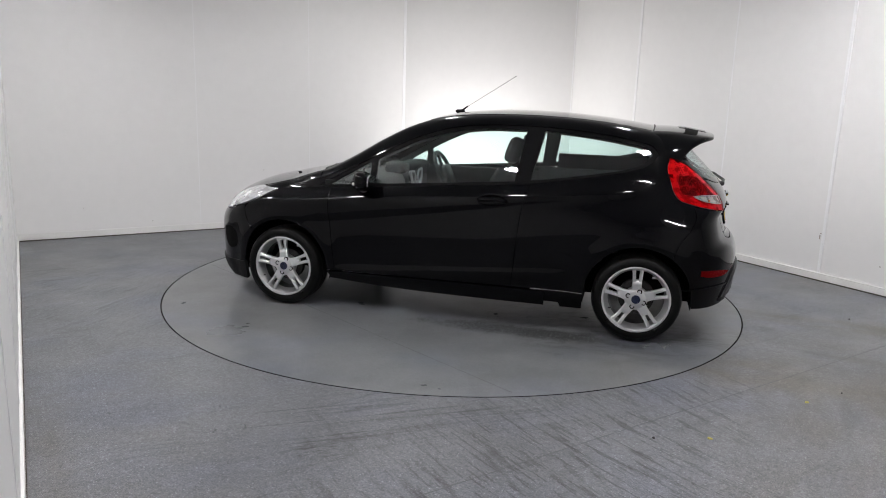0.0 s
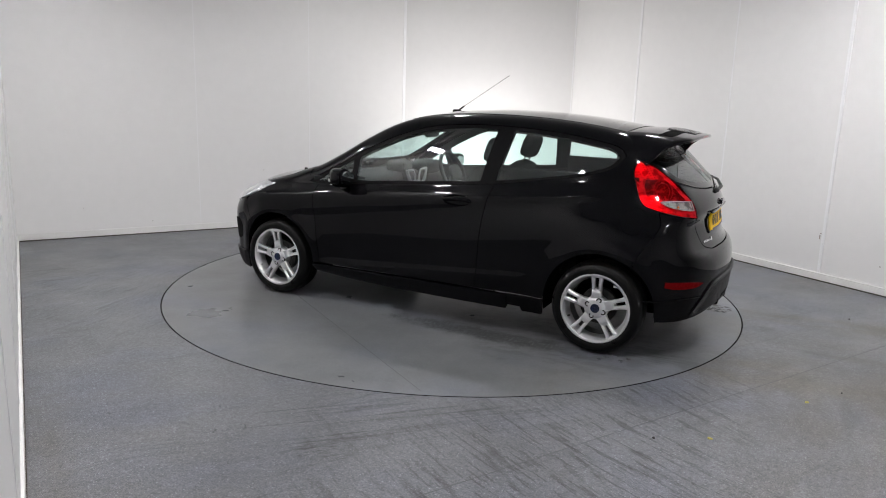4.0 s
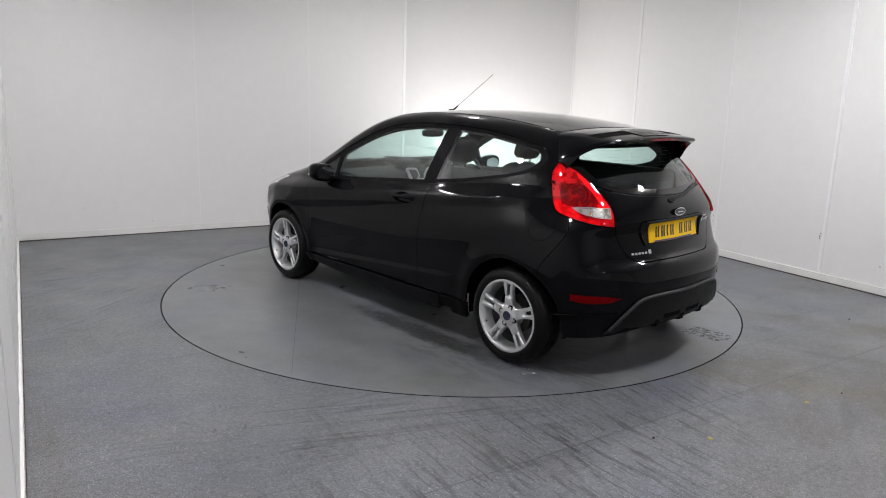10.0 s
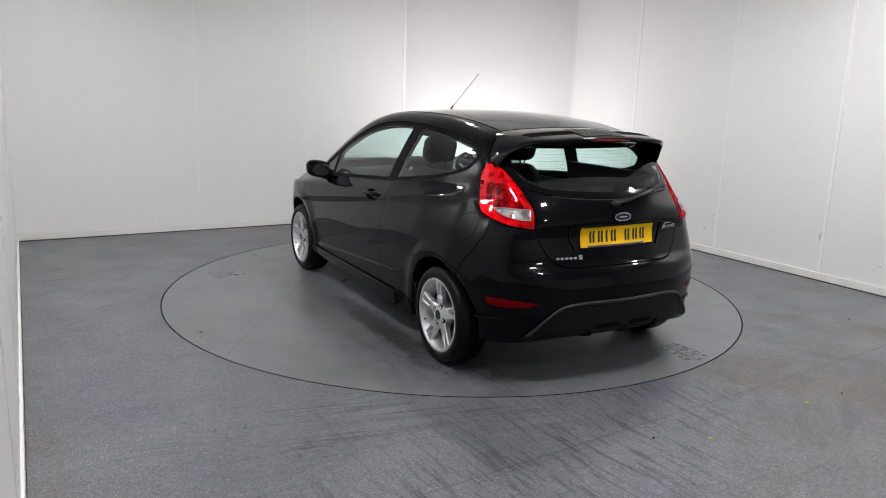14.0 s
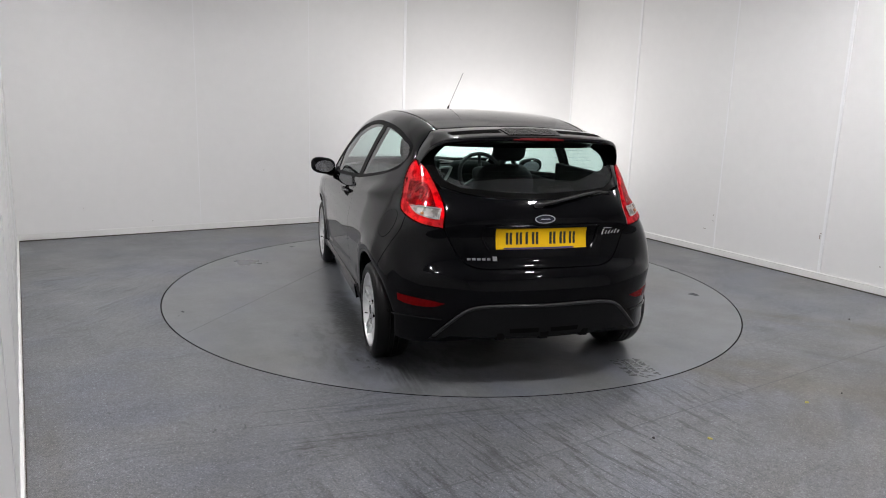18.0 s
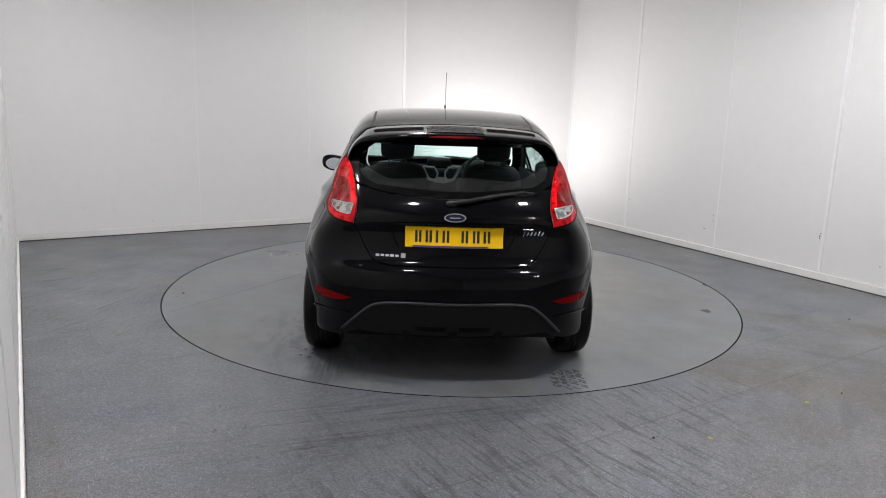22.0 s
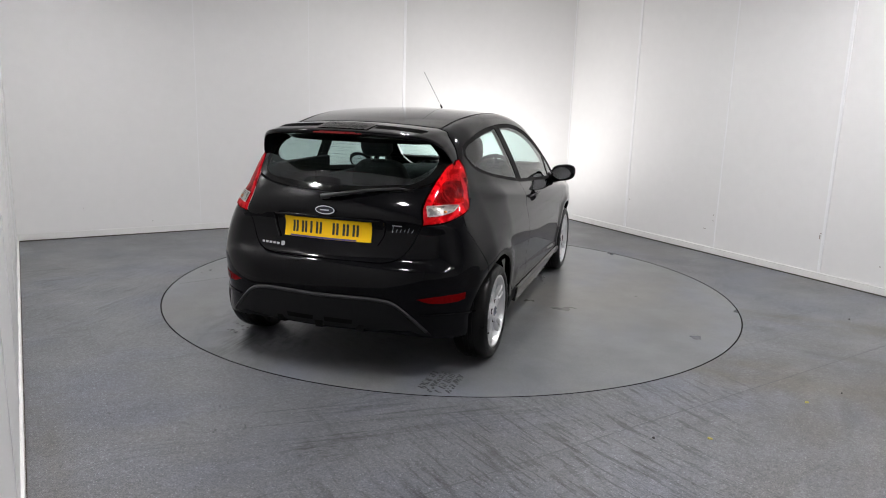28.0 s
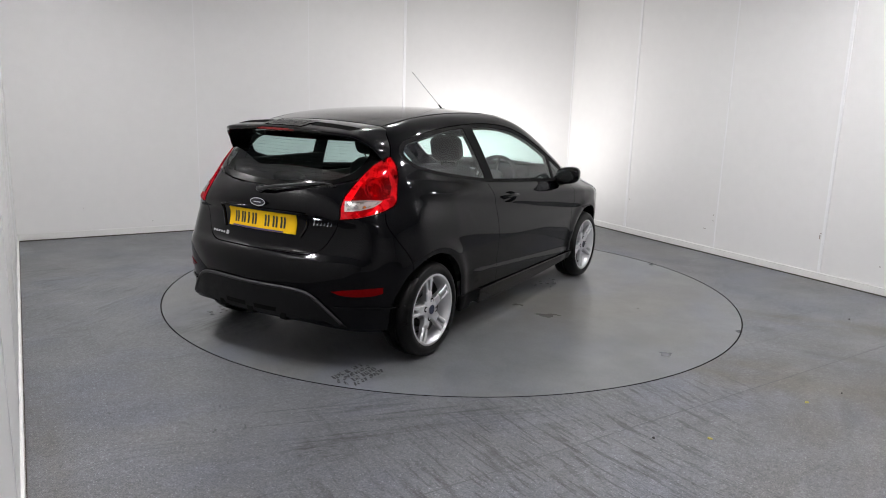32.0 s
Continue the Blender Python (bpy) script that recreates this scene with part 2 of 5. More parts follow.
DAMP = mat("damp_print", (0.108, 0.111, 0.115), 0.25, vary=0.3, scale=40)
# brake steel darkened: the shade behind the spokes is in the colour
BRAKE = mat("brake_shaded", (0.020, 0.019, 0.018), 0.7, vary=0.3, scale=30)
WELD = mat("vinyl_weld", (0.085, 0.088, 0.095), 0.5, vary=0.3, scale=20)
# rim alloy made darker, so the barrel's shade is in the colour
BARREL = mat("shaded_barrel", (0.16, 0.16, 0.16), 0.45, 0.7, vary=0.2, scale=20)
RED_BRIGHT = mat("led_red", (0.85, 0.80, 0.78), 0.15, 0.6, vary=0.1)
HEADLAMP = mat("headlamp_reflector", (0.72, 0.73, 0.75), 0.20, 0.65, vary=0.75, scale=11, coat=1.0, bump=0.6, bump_scale=35, fine=0.35)

# ---- mesh helpers ----


def part(name, bm, material, parent=None, label="", smooth=False, bevel=0.0):
    """Links a bmesh, or a mesh, as one object under a thing or a part."""
    if isinstance(bm, bmesh.types.BMesh):
        if bevel:
            bmesh.ops.bevel(bm, geom=bm.edges[:], offset=bevel, segments=2, affect="EDGES", profile=0.6, clamp_overlap=True)
        bmesh.ops.recalc_face_normals(bm, faces=bm.faces[:])
        me = bpy.data.meshes.new(name)
        bm.to_mesh(me)
        bm.free()
        if smooth:
            me.shade_smooth()
            me.set_sharp_from_angle(angle=radians(38))
    else:
        me = bm
    me.materials.clear()
    me.materials.append(material)
    ob = new(name, me)
    if parent is not None:
        ob.parent = parent
    if label:
        tagged(ob, label)
    return ob


def thing(name, label, category, group="", kind=""):
    return tagged(new(name), label, category, group, kind)


def box(cx, cy, cz, sx, sy, sz, m=None, bm=None):
    bm = bm or bmesh.new()
    t = (m or Matrix()) @ Matrix.Translation((cx, cy, cz)) @ Matrix.Diagonal((sx, sy, sz, 1))
    bmesh.ops.create_cube(bm, size=1, matrix=t)
    return bm


def prism(points, z0, z1, bm=None):
    """An upright prism on a plan outline."""
    bm = bm or bmesh.new()
    lo = [bm.verts.new((x, y, z0)) for x, y in points]
    hi = [bm.verts.new((x, y, z1)) for x, y in points]
    bm.faces.new(lo[::-1])
    bm.faces.new(hi)
    for i in range(len(lo)):
        j = (i + 1) % len(lo)
        bm.faces.new((lo[i], lo[j], hi[j], hi[i]))
    return bm


def lathe(profile, n=64, bm=None):
    """Turns (radius, y) round the y axis; closed in both directions."""
    bm = bm or bmesh.new()
    rings = []
    for k in range(n):
        a = 2 * math.pi * k / n
        rings.append([bm.verts.new((r * math.cos(a), y, r * math.sin(a))) for r, y in profile])
    p = len(profile)
    for k in range(n):
        A, B = rings[k], rings[(k + 1) % n]
        for i in range(p):
            j = (i + 1) % p
            bm.faces.new((A[i], A[j], B[j], B[i]))
    return bm


def disc_y(cx, y0, cz, r, depth, n=24, bm=None):
    bm = bm or bmesh.new()
    m = Matrix.Translation((cx, y0 + depth / 2, cz)) @ Matrix.Rotation(radians(90), 4, "X")
    bmesh.ops.create_cone(bm, cap_ends=True, segments=n, radius1=r, radius2=r, depth=abs(depth), matrix=m)
    return bm


def tube(points, r, n=8, bm=None, r_end=None):
    """A round bar along points."""
    bm = bm or bmesh.new()
    pts = [Vector(p) for p in points]
    rings = []
    for i, p in enumerate(pts):
        d = (pts[min(i + 1, len(pts) - 1)] - pts[max(i - 1, 0)]).normalized()
        a = d.orthogonal().normalized() if i == 0 else (side - d * side.dot(d)).normalized()
        side = a
        b = d.cross(a)
        q = r if r_end is None else r + (r_end - r) * i / (len(pts) - 1)
        rings.append([bm.verts.new(p + (a * math.cos(2 * math.pi * k / n) + b * math.sin(2 * math.pi * k / n)) * q) for k in range(n)])
    for A, B in zip(rings, rings[1:]):
        for k in range(n):
            bm.faces.new((A[k], A[(k + 1) % n], B[(k + 1) % n], B[k]))
    bm.faces.new(rings[0][::-1])
    bm.faces.new(rings[-1])
    return bm


def blob(cx, cy, cz, sx, sy, sz, power=3.0, n=20, m=None):
    """A pillow: a superellipsoid of full size sx, sy, sz."""
    bm = bmesh.new()
    bmesh.ops.create_uvsphere(bm, u_segments=n * 2, v_segments=n, radius=1)
    for v in bm.verts:
        c = v.co
        k = (abs(c.x) ** power + abs(c.y) ** power + abs(c.z) ** power) ** (-1 / power)
        v.co = Vector((cx + c.x * k * sx / 2, cy + c.y * k * sy / 2, cz + c.z * k * sz / 2))
    if m is not None:
        bmesh.ops.transform(bm, matrix=m, verts=bm.verts[:])
    return bm


# ---- the room ----
RADIUS = 2.230
W_RIGHT = 6.23
L_NEAR = 10.2
SPLAY_A = (4.23, 0.0)
SPLAY_B = (6.21, 0.775)
THICK = 0.12


def wall(name, a, b, label):
    """A wall of thickness THICK that stands outside the line from a to b (room axes, the room on the right hand)."""
    A, B = room(*a), room(*b)
    d = (B - A).normalized()
    out = Vector((-d.y, d.x, 0))
    if out.dot(room(3.1, 4) - A) > 0:
        out = -out
    pts = [A, B, B + out * THICK, A + out * THICK]
    return tagged(part(name, prism([(p.x, p.y) for p in pts], -0.06, CEILING + 0.1), WALL), label, "wall", kind="structure"), A, B, d, -out


def fittings(host, A, B, d, inward, seams, first=True):
    """Skirting along a wall and the upright joints of its cladding boards."""
    length = (B - A).length
    q = [A, B, B + inward * 0.014, A + inward * 0.014]
    sk = prism([(p.x, p.y) for p in q], 0.0, 0.072)
    tagged(part("baseboard", sk, SKIRT, bevel=0.0), "low white painted skirting board with scuffs", "baseboard", kind="structure")
    q = [A + inward * 0.014, B + inward * 0.014, B + inward * 0.019, A + inward * 0.019]
    part("sealant", prism([(p.x, p.y) for p in q], 0.0, 0.010), GRIME, host)
    for s, wide, proud in seams:
        c = A + d * s
        q = [c - d * wide / 2, c + d * wide / 2, c + d * wide / 2 + inward * proud, c - d * wide / 2 + inward * proud]
        part("joint_strip", prism([(p.x, p.y) for p in q], 0.072, CEILING), SEAM, host)


def scuff(host, A, d, inward, s, z, wide, high):
    """A small dark mark on a wall."""
    c = A + d * s
    wide, high = wide * 0.7, high * 0.7
    q = [c - d * wide / 2, c + d * wide / 2, c + d * wide / 2 + inward * 0.0012, c - d * wide / 2 + inward * 0.0012]
    part("scuff", prism([(p.x, p.y) for p in q], z - high / 2, z + high / 2), STAIN, host)


w = wall("wall_west", (0, L_NEAR), (0, 0), "white clad long wall beside the camera")
fittings(*w, [(s, 0.012, 0.003) for s in np.arange(1.0, L_NEAR, 1.2)])
w = wall("wall_north", (0, 0), SPLAY_A, "white clad far wall with faint board joints")
fittings(*w, [(1.75, 0.006, 0.0015), (3.0, 0.006, 0.0015), (4.21, 0.035, 0.006)])
for s, z, wide, high in ((2.453, 0.642, 0.020, 0.008), (1.252, 0.132, 0.012, 0.010), (0.6, 0.30, 0.008, 0.006)):
    scuff(w[0], w[1], w[3], w[4], s, z, wide, high)
w = wall("wall_splay", SPLAY_A, SPLAY_B, "white clad splayed corner wall, brightly lit")
fittings(*w, [(2.11, 0.012, 0.002)])
w = wall("wall_east", SPLAY_B, (W_RIGHT + 0.09, L_NEAR), "white clad long wall with upright joint strips")
fittings(*w, [(1.09, 0.03, 0.006), (2.37, 0.014, 0.003), (3.53, 0.028, 0.009), (4.75, 0.012, 0.003), (5.95, 0.03, 0.006), (7.15, 0.012, 0.003), (8.35, 0.03, 0.006)])
for s, z, wide, high in ((3.494, 0.391, 0.014, 0.055), (3.500, 0.425, 0.030, 0.010), (2.330, 0.407, 0.016, 0.018), (2.331, 0.348, 0.014, 0.012), (2.235, 0.254, 0.04, 0.010), (1.140, 0.405, 0.012, 0.022), (4.05, 0.24, 0.02, 0.012)):
    scuff(w[0], w[1], w[3], w[4], s, z, wide, high)
w = wall("wall_south", (W_RIGHT + 0.09, L_NEAR), (0, L_NEAR), "plain white wall behind the camera")
fittings(*w, [(s, 0.02, 0.004) for s in np.arange(1.0, 6.0, 1.2)])


def inside(pts, poly):
    """Which of the 2D points lie within the polygon."""
    x, y = pts[:, 0], pts[:, 1]
    hit = np.zeros(len(pts), bool)
    x0, y0 = poly[:, 0], poly[:, 1]
    x1, y1 = np.roll(x0, -1), np.roll(y0, -1)
    for a, b, c, e in zip(x0, y0, x1, y1):
        cross = (b > y) != (e > y)
        if abs(e - b) > 1e-12:
            hit ^= cross & (x < (c - a) * (y - b) / (e - b) + a)
    return hit


def triangles(outline, holes=(), grid=None):
    """Constrained Delaunay triangles of a 2D outline with holes and inner points."""
    loops = [np.asarray(outline)] + [np.asarray(h) for h in holes]
    pts, edges, at = [], [], 0
    for lp in loops:
        n = len(lp)
        pts += [Vector((float(p[0]), float(p[1]))) for p in lp]
        edges += [(at + i, at + (i + 1) % n) for i in range(n)]
        at += n
    if grid is not None:
        pts += [Vector((float(p[0]), float(p[1]))) for p in grid]
    v, _, f, *_ = geometry.delaunay_2d_cdt(pts, edges, [], 0, 1e-6)
    v = np.array([(p.x, p.y) for p in v])
    tri = np.array([t for t in f if len(t) == 3])
    mid = v[tri].mean(axis=1)
    keep = inside(mid, loops[0])
    for h in loops[1:]:
        keep &= ~inside(mid, h)
    return v, tri[keep]


def circle(r, n, turn=0.0):
    return np.array([(r * math.cos(turn + 2 * math.pi * k / n), r * math.sin(turn + 2 * math.pi * k / n)) for k in range(n)])


def slab(outline, holes, z0, z1):
    """A flat slab with holes, as a bmesh."""
    v, tri = triangles(outline, holes)
    bm = bmesh.new()
    hi = [bm.verts.new((*p, z1)) for p in v]
    lo = [bm.verts.new((*p, z0)) for p in v]
    for t in tri:
        bm.faces.new([hi[i] for i in t])
        bm.faces.new([lo[i] for i in t[::-1]])
    at = 0
    for lp in [outline, *holes]:
        n = len(lp)
        for i in range(n):
            a, b = at + i, at + (i + 1) % n
            bm.faces.new((hi[a], hi[b], lo[b], lo[a]))
        at += n
    return bm


plan = [room(-0.05, L_NEAR + 0.05), room(-0.05, -0.05), room(4.24, -0.05), room(6.27, 0.74), room(W_RIGHT + 0.13, L_NEAR + 0.05)]
plan = [(p.x, p.y) for p in plan]
floor_ob = tagged(part("floor", slab(plan, [circle(RADIUS + 0.003, 240)], -0.05, 0.0), FLOOR), "blue-grey speckled safety vinyl floor with dark tyre streaks", "floor", kind="structure")
part("pit_edge", slab(circle(RADIUS + 0.0045, 240), [circle(RADIUS + 0.0026, 240)], -0.05, 0.0006), PIT, floor_ob)
tagged(part("ground", prism(plan, -0.2, -0.07), PIT), "dark concrete pit under the turntable", "ground", kind="structure")
tagged(part("ceiling", prism(plan, CEILING, CEILING + 0.08), CEIL), "plain pale ceiling", "ceiling", kind="structure")

# welded joint of two floor sheets
a, b = Vector((-0.70, -3.61, 0)), Vector((3.75, -0.56, 0))
part("floor_joint", box((b - a).length / 2, 0, 0.0003, (b - a).length, 0.0045, 0.001), WELD, floor_ob).matrix_local = Matrix.Translation(a) @ Matrix.Rotation(math.atan2((b - a).y, (b - a).x), 4, "Z")


# ---- ceiling lamps ----
def ceiling_light(w_at, l_at, size_w=0.23, size_l=0.23, glow_mat=None):
    ob = thing("ceiling_light", "square white LED panel lamp on the ceiling", "lamp", "ceiling lamps")
    bm = bmesh.new()
    for sx, sy, lx, ly in ((0, 1, size_w, 0.03), (0, -1, size_w, 0.03), (1, 0, 0.03, size_l), (-1, 0, 0.03, size_l)):
        box(sx * size_w / 2, sy * size_l / 2, -0.02, lx + 0.03, ly + 0.03, 0.04, bm=bm)
    part("frame", bm, SEAM, ob)
    part("diffuser", box(0, 0, -0.02, size_w - 0.03, size_l - 0.03, 0.02), glow_mat or LED, ob)
    p = room(w_at, l_at, CEILING)
    ob.matrix_world = pose(p.x, p.y, p.z, 0, 0, ROOM_TURN)
    return ob


# the last one, unseen behind the camera, is added to brighten the car's tail
for at in ((0.32, 1.8), (0.32, 3.6), (0.95, 5.5), (3.2, 2.2), (4.4, 4.0), (5.5, 5.4), (3.0, 6.15), (3.1, 8.6)):
    ceiling_light(*at, glow_mat=LED_DIM if at[0] < 1 else LED)

# ---- floodlight behind the turntable: unseen, body added to go with wall_lamp ----
def floodlight():
    ob = thing("floodlight", "small black floodlight, unseen behind the car, assumed from the wall's glow", "lamp")
    part("base", box(0, 0, 0.012, 0.22, 0.16, 0.024), TRIM, ob, bevel=0.004)
    part("bracket", tube([(0.10, 0, 0.02), (0.115, 0, 0.20), (0.10, -0.02, 0.28)], 0.008, 8), TRIM, ob)
    part("bracket", tube([(-0.10, 0, 0.02), (-0.115, 0, 0.20), (-0.10, -0.02, 0.28)], 0.008, 8), TRIM, ob)
    part("housing", box(0, -0.06, 0.25, 0.18, 0.07, 0.14), TRIM, ob, bevel=0.006)
    ob.matrix_world = pose(FLOOD.x, FLOOD.y - 0.12, 0, 0, 0, -13)
    return ob


floodlight()

# ---- turntable ----
turntable = thing("turntable", "round grey vinyl turntable flush with the floor, with tyre prints", "turntable")
part("deck", slab(circle(RADIUS - 0.003, 240), [], -0.05, 0.0), DISC, turntable)
bm = bmesh.new()
bmesh.ops.create_cone(bm, cap_ends=True, segments=48, radius1=1.2, radius2=1.2, depth=0.03, matrix=Matrix.Translation((0, 0, -0.065)))
part("base", bm, METAL, turntable)
part("deck_edge", slab(circle(RADIUS - 0.0026, 240), [circle(RADIUS - 0.0045, 240)], -0.04, 0.0006), PIT, turntable)
a, b = Vector((-0.84, 2.005, 0)), Vector((2.16, 0.07, 0))
part("deck_joint", box((b - a).length / 2, 0, 0.0002, (b - a).length, 0.003, 0.0008), WELD, turntable).matrix_local = Matrix.Translation(a) @ Matrix.Rotation(math.atan2((b - a).y, (b - a).x), 4, "Z")

# ---- the car's body surface ----
# Car space: x forward from the middle of the wheelbase, y to the car's left, z up from the deck.
AXLE, HUB_Z, ARCH_R = 1.2445, 0.292, 0.338
WHEEL_R = 0.287


def spline(points, step=0.02, closed=False):
    """Catmull-Rom through points, in pieces of about one step."""
    p = np.asarray(points, float)
    n = len(p)
    if n == 2 and not closed:
        k = max(1, int(np.ceil(np.linalg.norm(p[1] - p[0]) / step)))
        return p[0] + (p[1] - p[0]) * np.linspace(0, 1, k + 1)[:, None]
    out = []
    for i in range(n if closed else n - 1):
        if closed:
            a, b, c, e = p[i - 1], p[i], p[(i + 1) % n], p[(i + 2) % n]
        else:
            a, b, c, e = p[max(i - 1, 0)], p[i], p[i + 1], p[min(i + 2, n - 1)]
            a = 2 * b - c if i == 0 else a
            e = 2 * c - b if i == n - 2 else e
        k = max(1, int(np.ceil(np.linalg.norm(c - b) / step)))
        t0, t1, t2 = [max(np.linalg.norm(q), 1e-9) ** 0.5 for q in (b - a, c - b, e - c)]
        m1 = (c - b) + t1 * ((b - a) / t0 - (c - a) / (t0 + t1))
        m2 = (c - b) + t1 * ((e - c) / t2 - (e - b) / (t1 + t2))
        for t in np.arange(k) / k:
            out.append((2 * t**3 - 3 * t**2 + 1) * b + (t**3 - 2 * t**2 + t) * m1 + (-2 * t**3 + 3 * t**2) * c + (t**3 - t**2) * m2)
    if not closed:
        out.append(p[-1])
    return np.array(out)


def eased(knots, width):
    """A smooth function of one number through the knots' polyline, rounded over that width."""
    xs = np.linspace(-2.8, 2.8, 2801)
    k = np.asarray(knots, float)
    ys = np.interp(xs, k[:, 0], k[:, 1])
    n = max(3, int(width / 0.002))
    win = np.hanning(n + 2)[1:-1]
    ys = np.convolve(np.pad(ys, n, mode="edge"), win / win.sum(), mode="same")[n:-n]
    return lambda v: np.interp(v, xs, ys)


def step01(v, a, b):
    t = np.clip((v - a) / (b - a), 0, 1)
    return t * t * (3 - 2 * t)


# centre-line outline: nose, bonnet, windscreen, roof, rear glass, tailgate, bumper, underside
OUTLINE = spline([(1.92, 0.13), (2.02, 0.22), (2.045, 0.40), (2.03, 0.56), (1.97, 0.66), (1.88, 0.760), (1.70, 0.846), (1.45, 0.908), (1.20, 0.960),
                  (1.05, 0.997), (0.85, 1.096), (0.60, 1.236), (0.38, 1.345), (0.18, 1.409), (-0.05, 1.438), (-0.40, 1.448), (-0.80, 1.432),
                  (-1.15, 1.393), (-1.36, 1.352), (-1.47, 1.285), (-1.62, 1.145), (-1.755, 1.005), (-1.80, 0.935), (-1.812, 0.89), (-1.795, 0.84),
                  (-1.812, 0.74), (-1.835, 0.675), (-1.880, 0.635), (-1.905, 0.56), (-1.902, 0.45), (-1.885, 0.31), (-1.85, 0.20), (-1.70, 0.15),
                  (-1.2, 0.12), (0.0, 0.10), (1.2, 0.10)], 0.02, closed=True)


def outline_distance():
    """Signed distance to OUTLINE on a grid over (x, z)."""
    gx, gz = np.linspace(-2.7, 2.7, 541), np.linspace(-0.3, 2.3, 261)
    X, Z = np.meshgrid(gx, gz, indexing="ij")
    q = np.stack([X.ravel(), Z.ravel()], 1)
    best = np.full(len(q), 9.0)
    A, B = OUTLINE, np.roll(OUTLINE, -1, axis=0)
    for a, b in zip(A, B):
        d = b - a
        t = np.clip(((q - a) @ d) / (d @ d + 1e-12), 0, 1)
        best = np.minimum(best, np.hypot(*(q - a - t[:, None] * d).T))
    sign = np.where(inside(q, OUTLINE), -1, 1)
    return gx, gz, (best * sign).reshape(X.shape)


GX, GZ, GD = outline_distance()


def profile(x, z):
    u = np.clip((x + 2.7) / 0.01, 0, 539.999)
    v = np.clip((z + 0.3) / 0.01, 0, 259.999)
    i, j = u.astype(int), v.astype(int)
    a, b = u - i, v - j
    return GD[i, j] * (1 - a) * (1 - b) + GD[i + 1, j] * a * (1 - b) + GD[i, j + 1] * (1 - a) * b + GD[i + 1, j + 1] * a * b


LOWER = eased([(0.0, 0.79), (0.18, 0.805), (0.27, 0.824), (0.34, 0.823), (0.42, 0.833), (0.59, 0.855), (0.70, 0.858), (0.77, 0.855), (0.83, 0.845), (0.89, 0.828), (0.96, 0.805), (1.06, 0.77), (1.3, 0.70)], 0.05)
ENDS = eased([(-1.92, 0.50), (-1.86, 0.34), (-1.78, 0.20), (-1.68, 0.115), (-1.55, 0.055), (-1.35, 0.012), (-1.0, 0.0), (1.1, 0.0), (1.4, 0.02), (1.6, 0.065),
              (1.75, 0.135), (1.88, 0.25), (1.97, 0.38), (2.05, 0.56)], 0.12)
GREEN_END = eased([(-1.9, 0.30), (-1.6, 0.15), (-1.38, 0.068), (-1.1, 0.028), (-0.6, 0.0), (0.3, 0.0), (0.8, 0.03), (1.2, 0.08)], 0.2)


def belt(x):
    return 0.947 - 0.079 * x


def flank(x, z):
    """Half-width of the car's sides."""
    r = np.hypot(np.abs(x) - AXLE, z - HUB_Z)
    low = LOWER(z) - ENDS(x) + 0.014 * np.exp(-(((r - 0.37) / 0.055) ** 2))
    # the shoulder line, rising towards the tail, overhangs a hollow along the doors
    u = (0.818 - 0.134 * x) - z
    low = low - 0.015 * step01(u, -0.012, 0.052) * step01(u, 0.26, 0.05) * step01(x, 1.5, 1.1) * step01(-x, 1.45, 1.0)
    # a lower swage line along the sill
    v = (0.385 - 0.072 * x) - z
    low = low + 0.011 * step01(v, -0.018, 0.028) * step01(v, 0.15, 0.04) * step01(np.abs(x), 0.88, 0.70)
    low = low - 0.105 * step01(-x, 0.95, 1.62) * np.clip((z - 0.62) / 0.37, 0, 1) ** 1.4
    h = z - 0.93
    high = 0.795 - 0.34 * h - 0.28 * h * np.abs(h) - GREEN_END(x)
    t = step01(z, belt(x) - 0.085, belt(x) + 0.012)
    return low * (1 - t) + np.minimum(high, low) * t


def body(p):
    """Below zero inside the body."""
    x, y, z = p[:, 0], np.abs(p[:, 1]), p[:, 2]
    c = (y / 0.6) ** 2
    xs = x + (0.15 - 0.09 * step01(z, 0.80, 0.95)) * step01(x, 0.1, 0.8) * c - 0.085 * step01(-x, 0.9, 1.5) * c
    zs = z + 0.035 * c * step01(z, 0.5, 0.9) * (1 - 0.9 * step01(x, 0.1, 0.7) + 0.55 * step01(x, 1.0, 1.3))
    a, b = profile(xs, zs), y - flank(x, z)
    k = 0.09
    h = np.maximum(k - np.abs(a - b), 0) / k
    return np.maximum(a, b) + h * h * k * 0.25


def normals(p):
    e, g = 0.006, np.zeros_like(p)
    for i in range(3):
        d = np.zeros(3)
        d[i] = e
        g[:, i] = body(p + d) - body(p - d)
    return g / np.maximum(np.linalg.norm(g, axis=1), 1e-9)[:, None]


TAIL_X, NOSE_X, MID_Z, ROLL_R = -1.15, 1.30, 0.80, 0.75


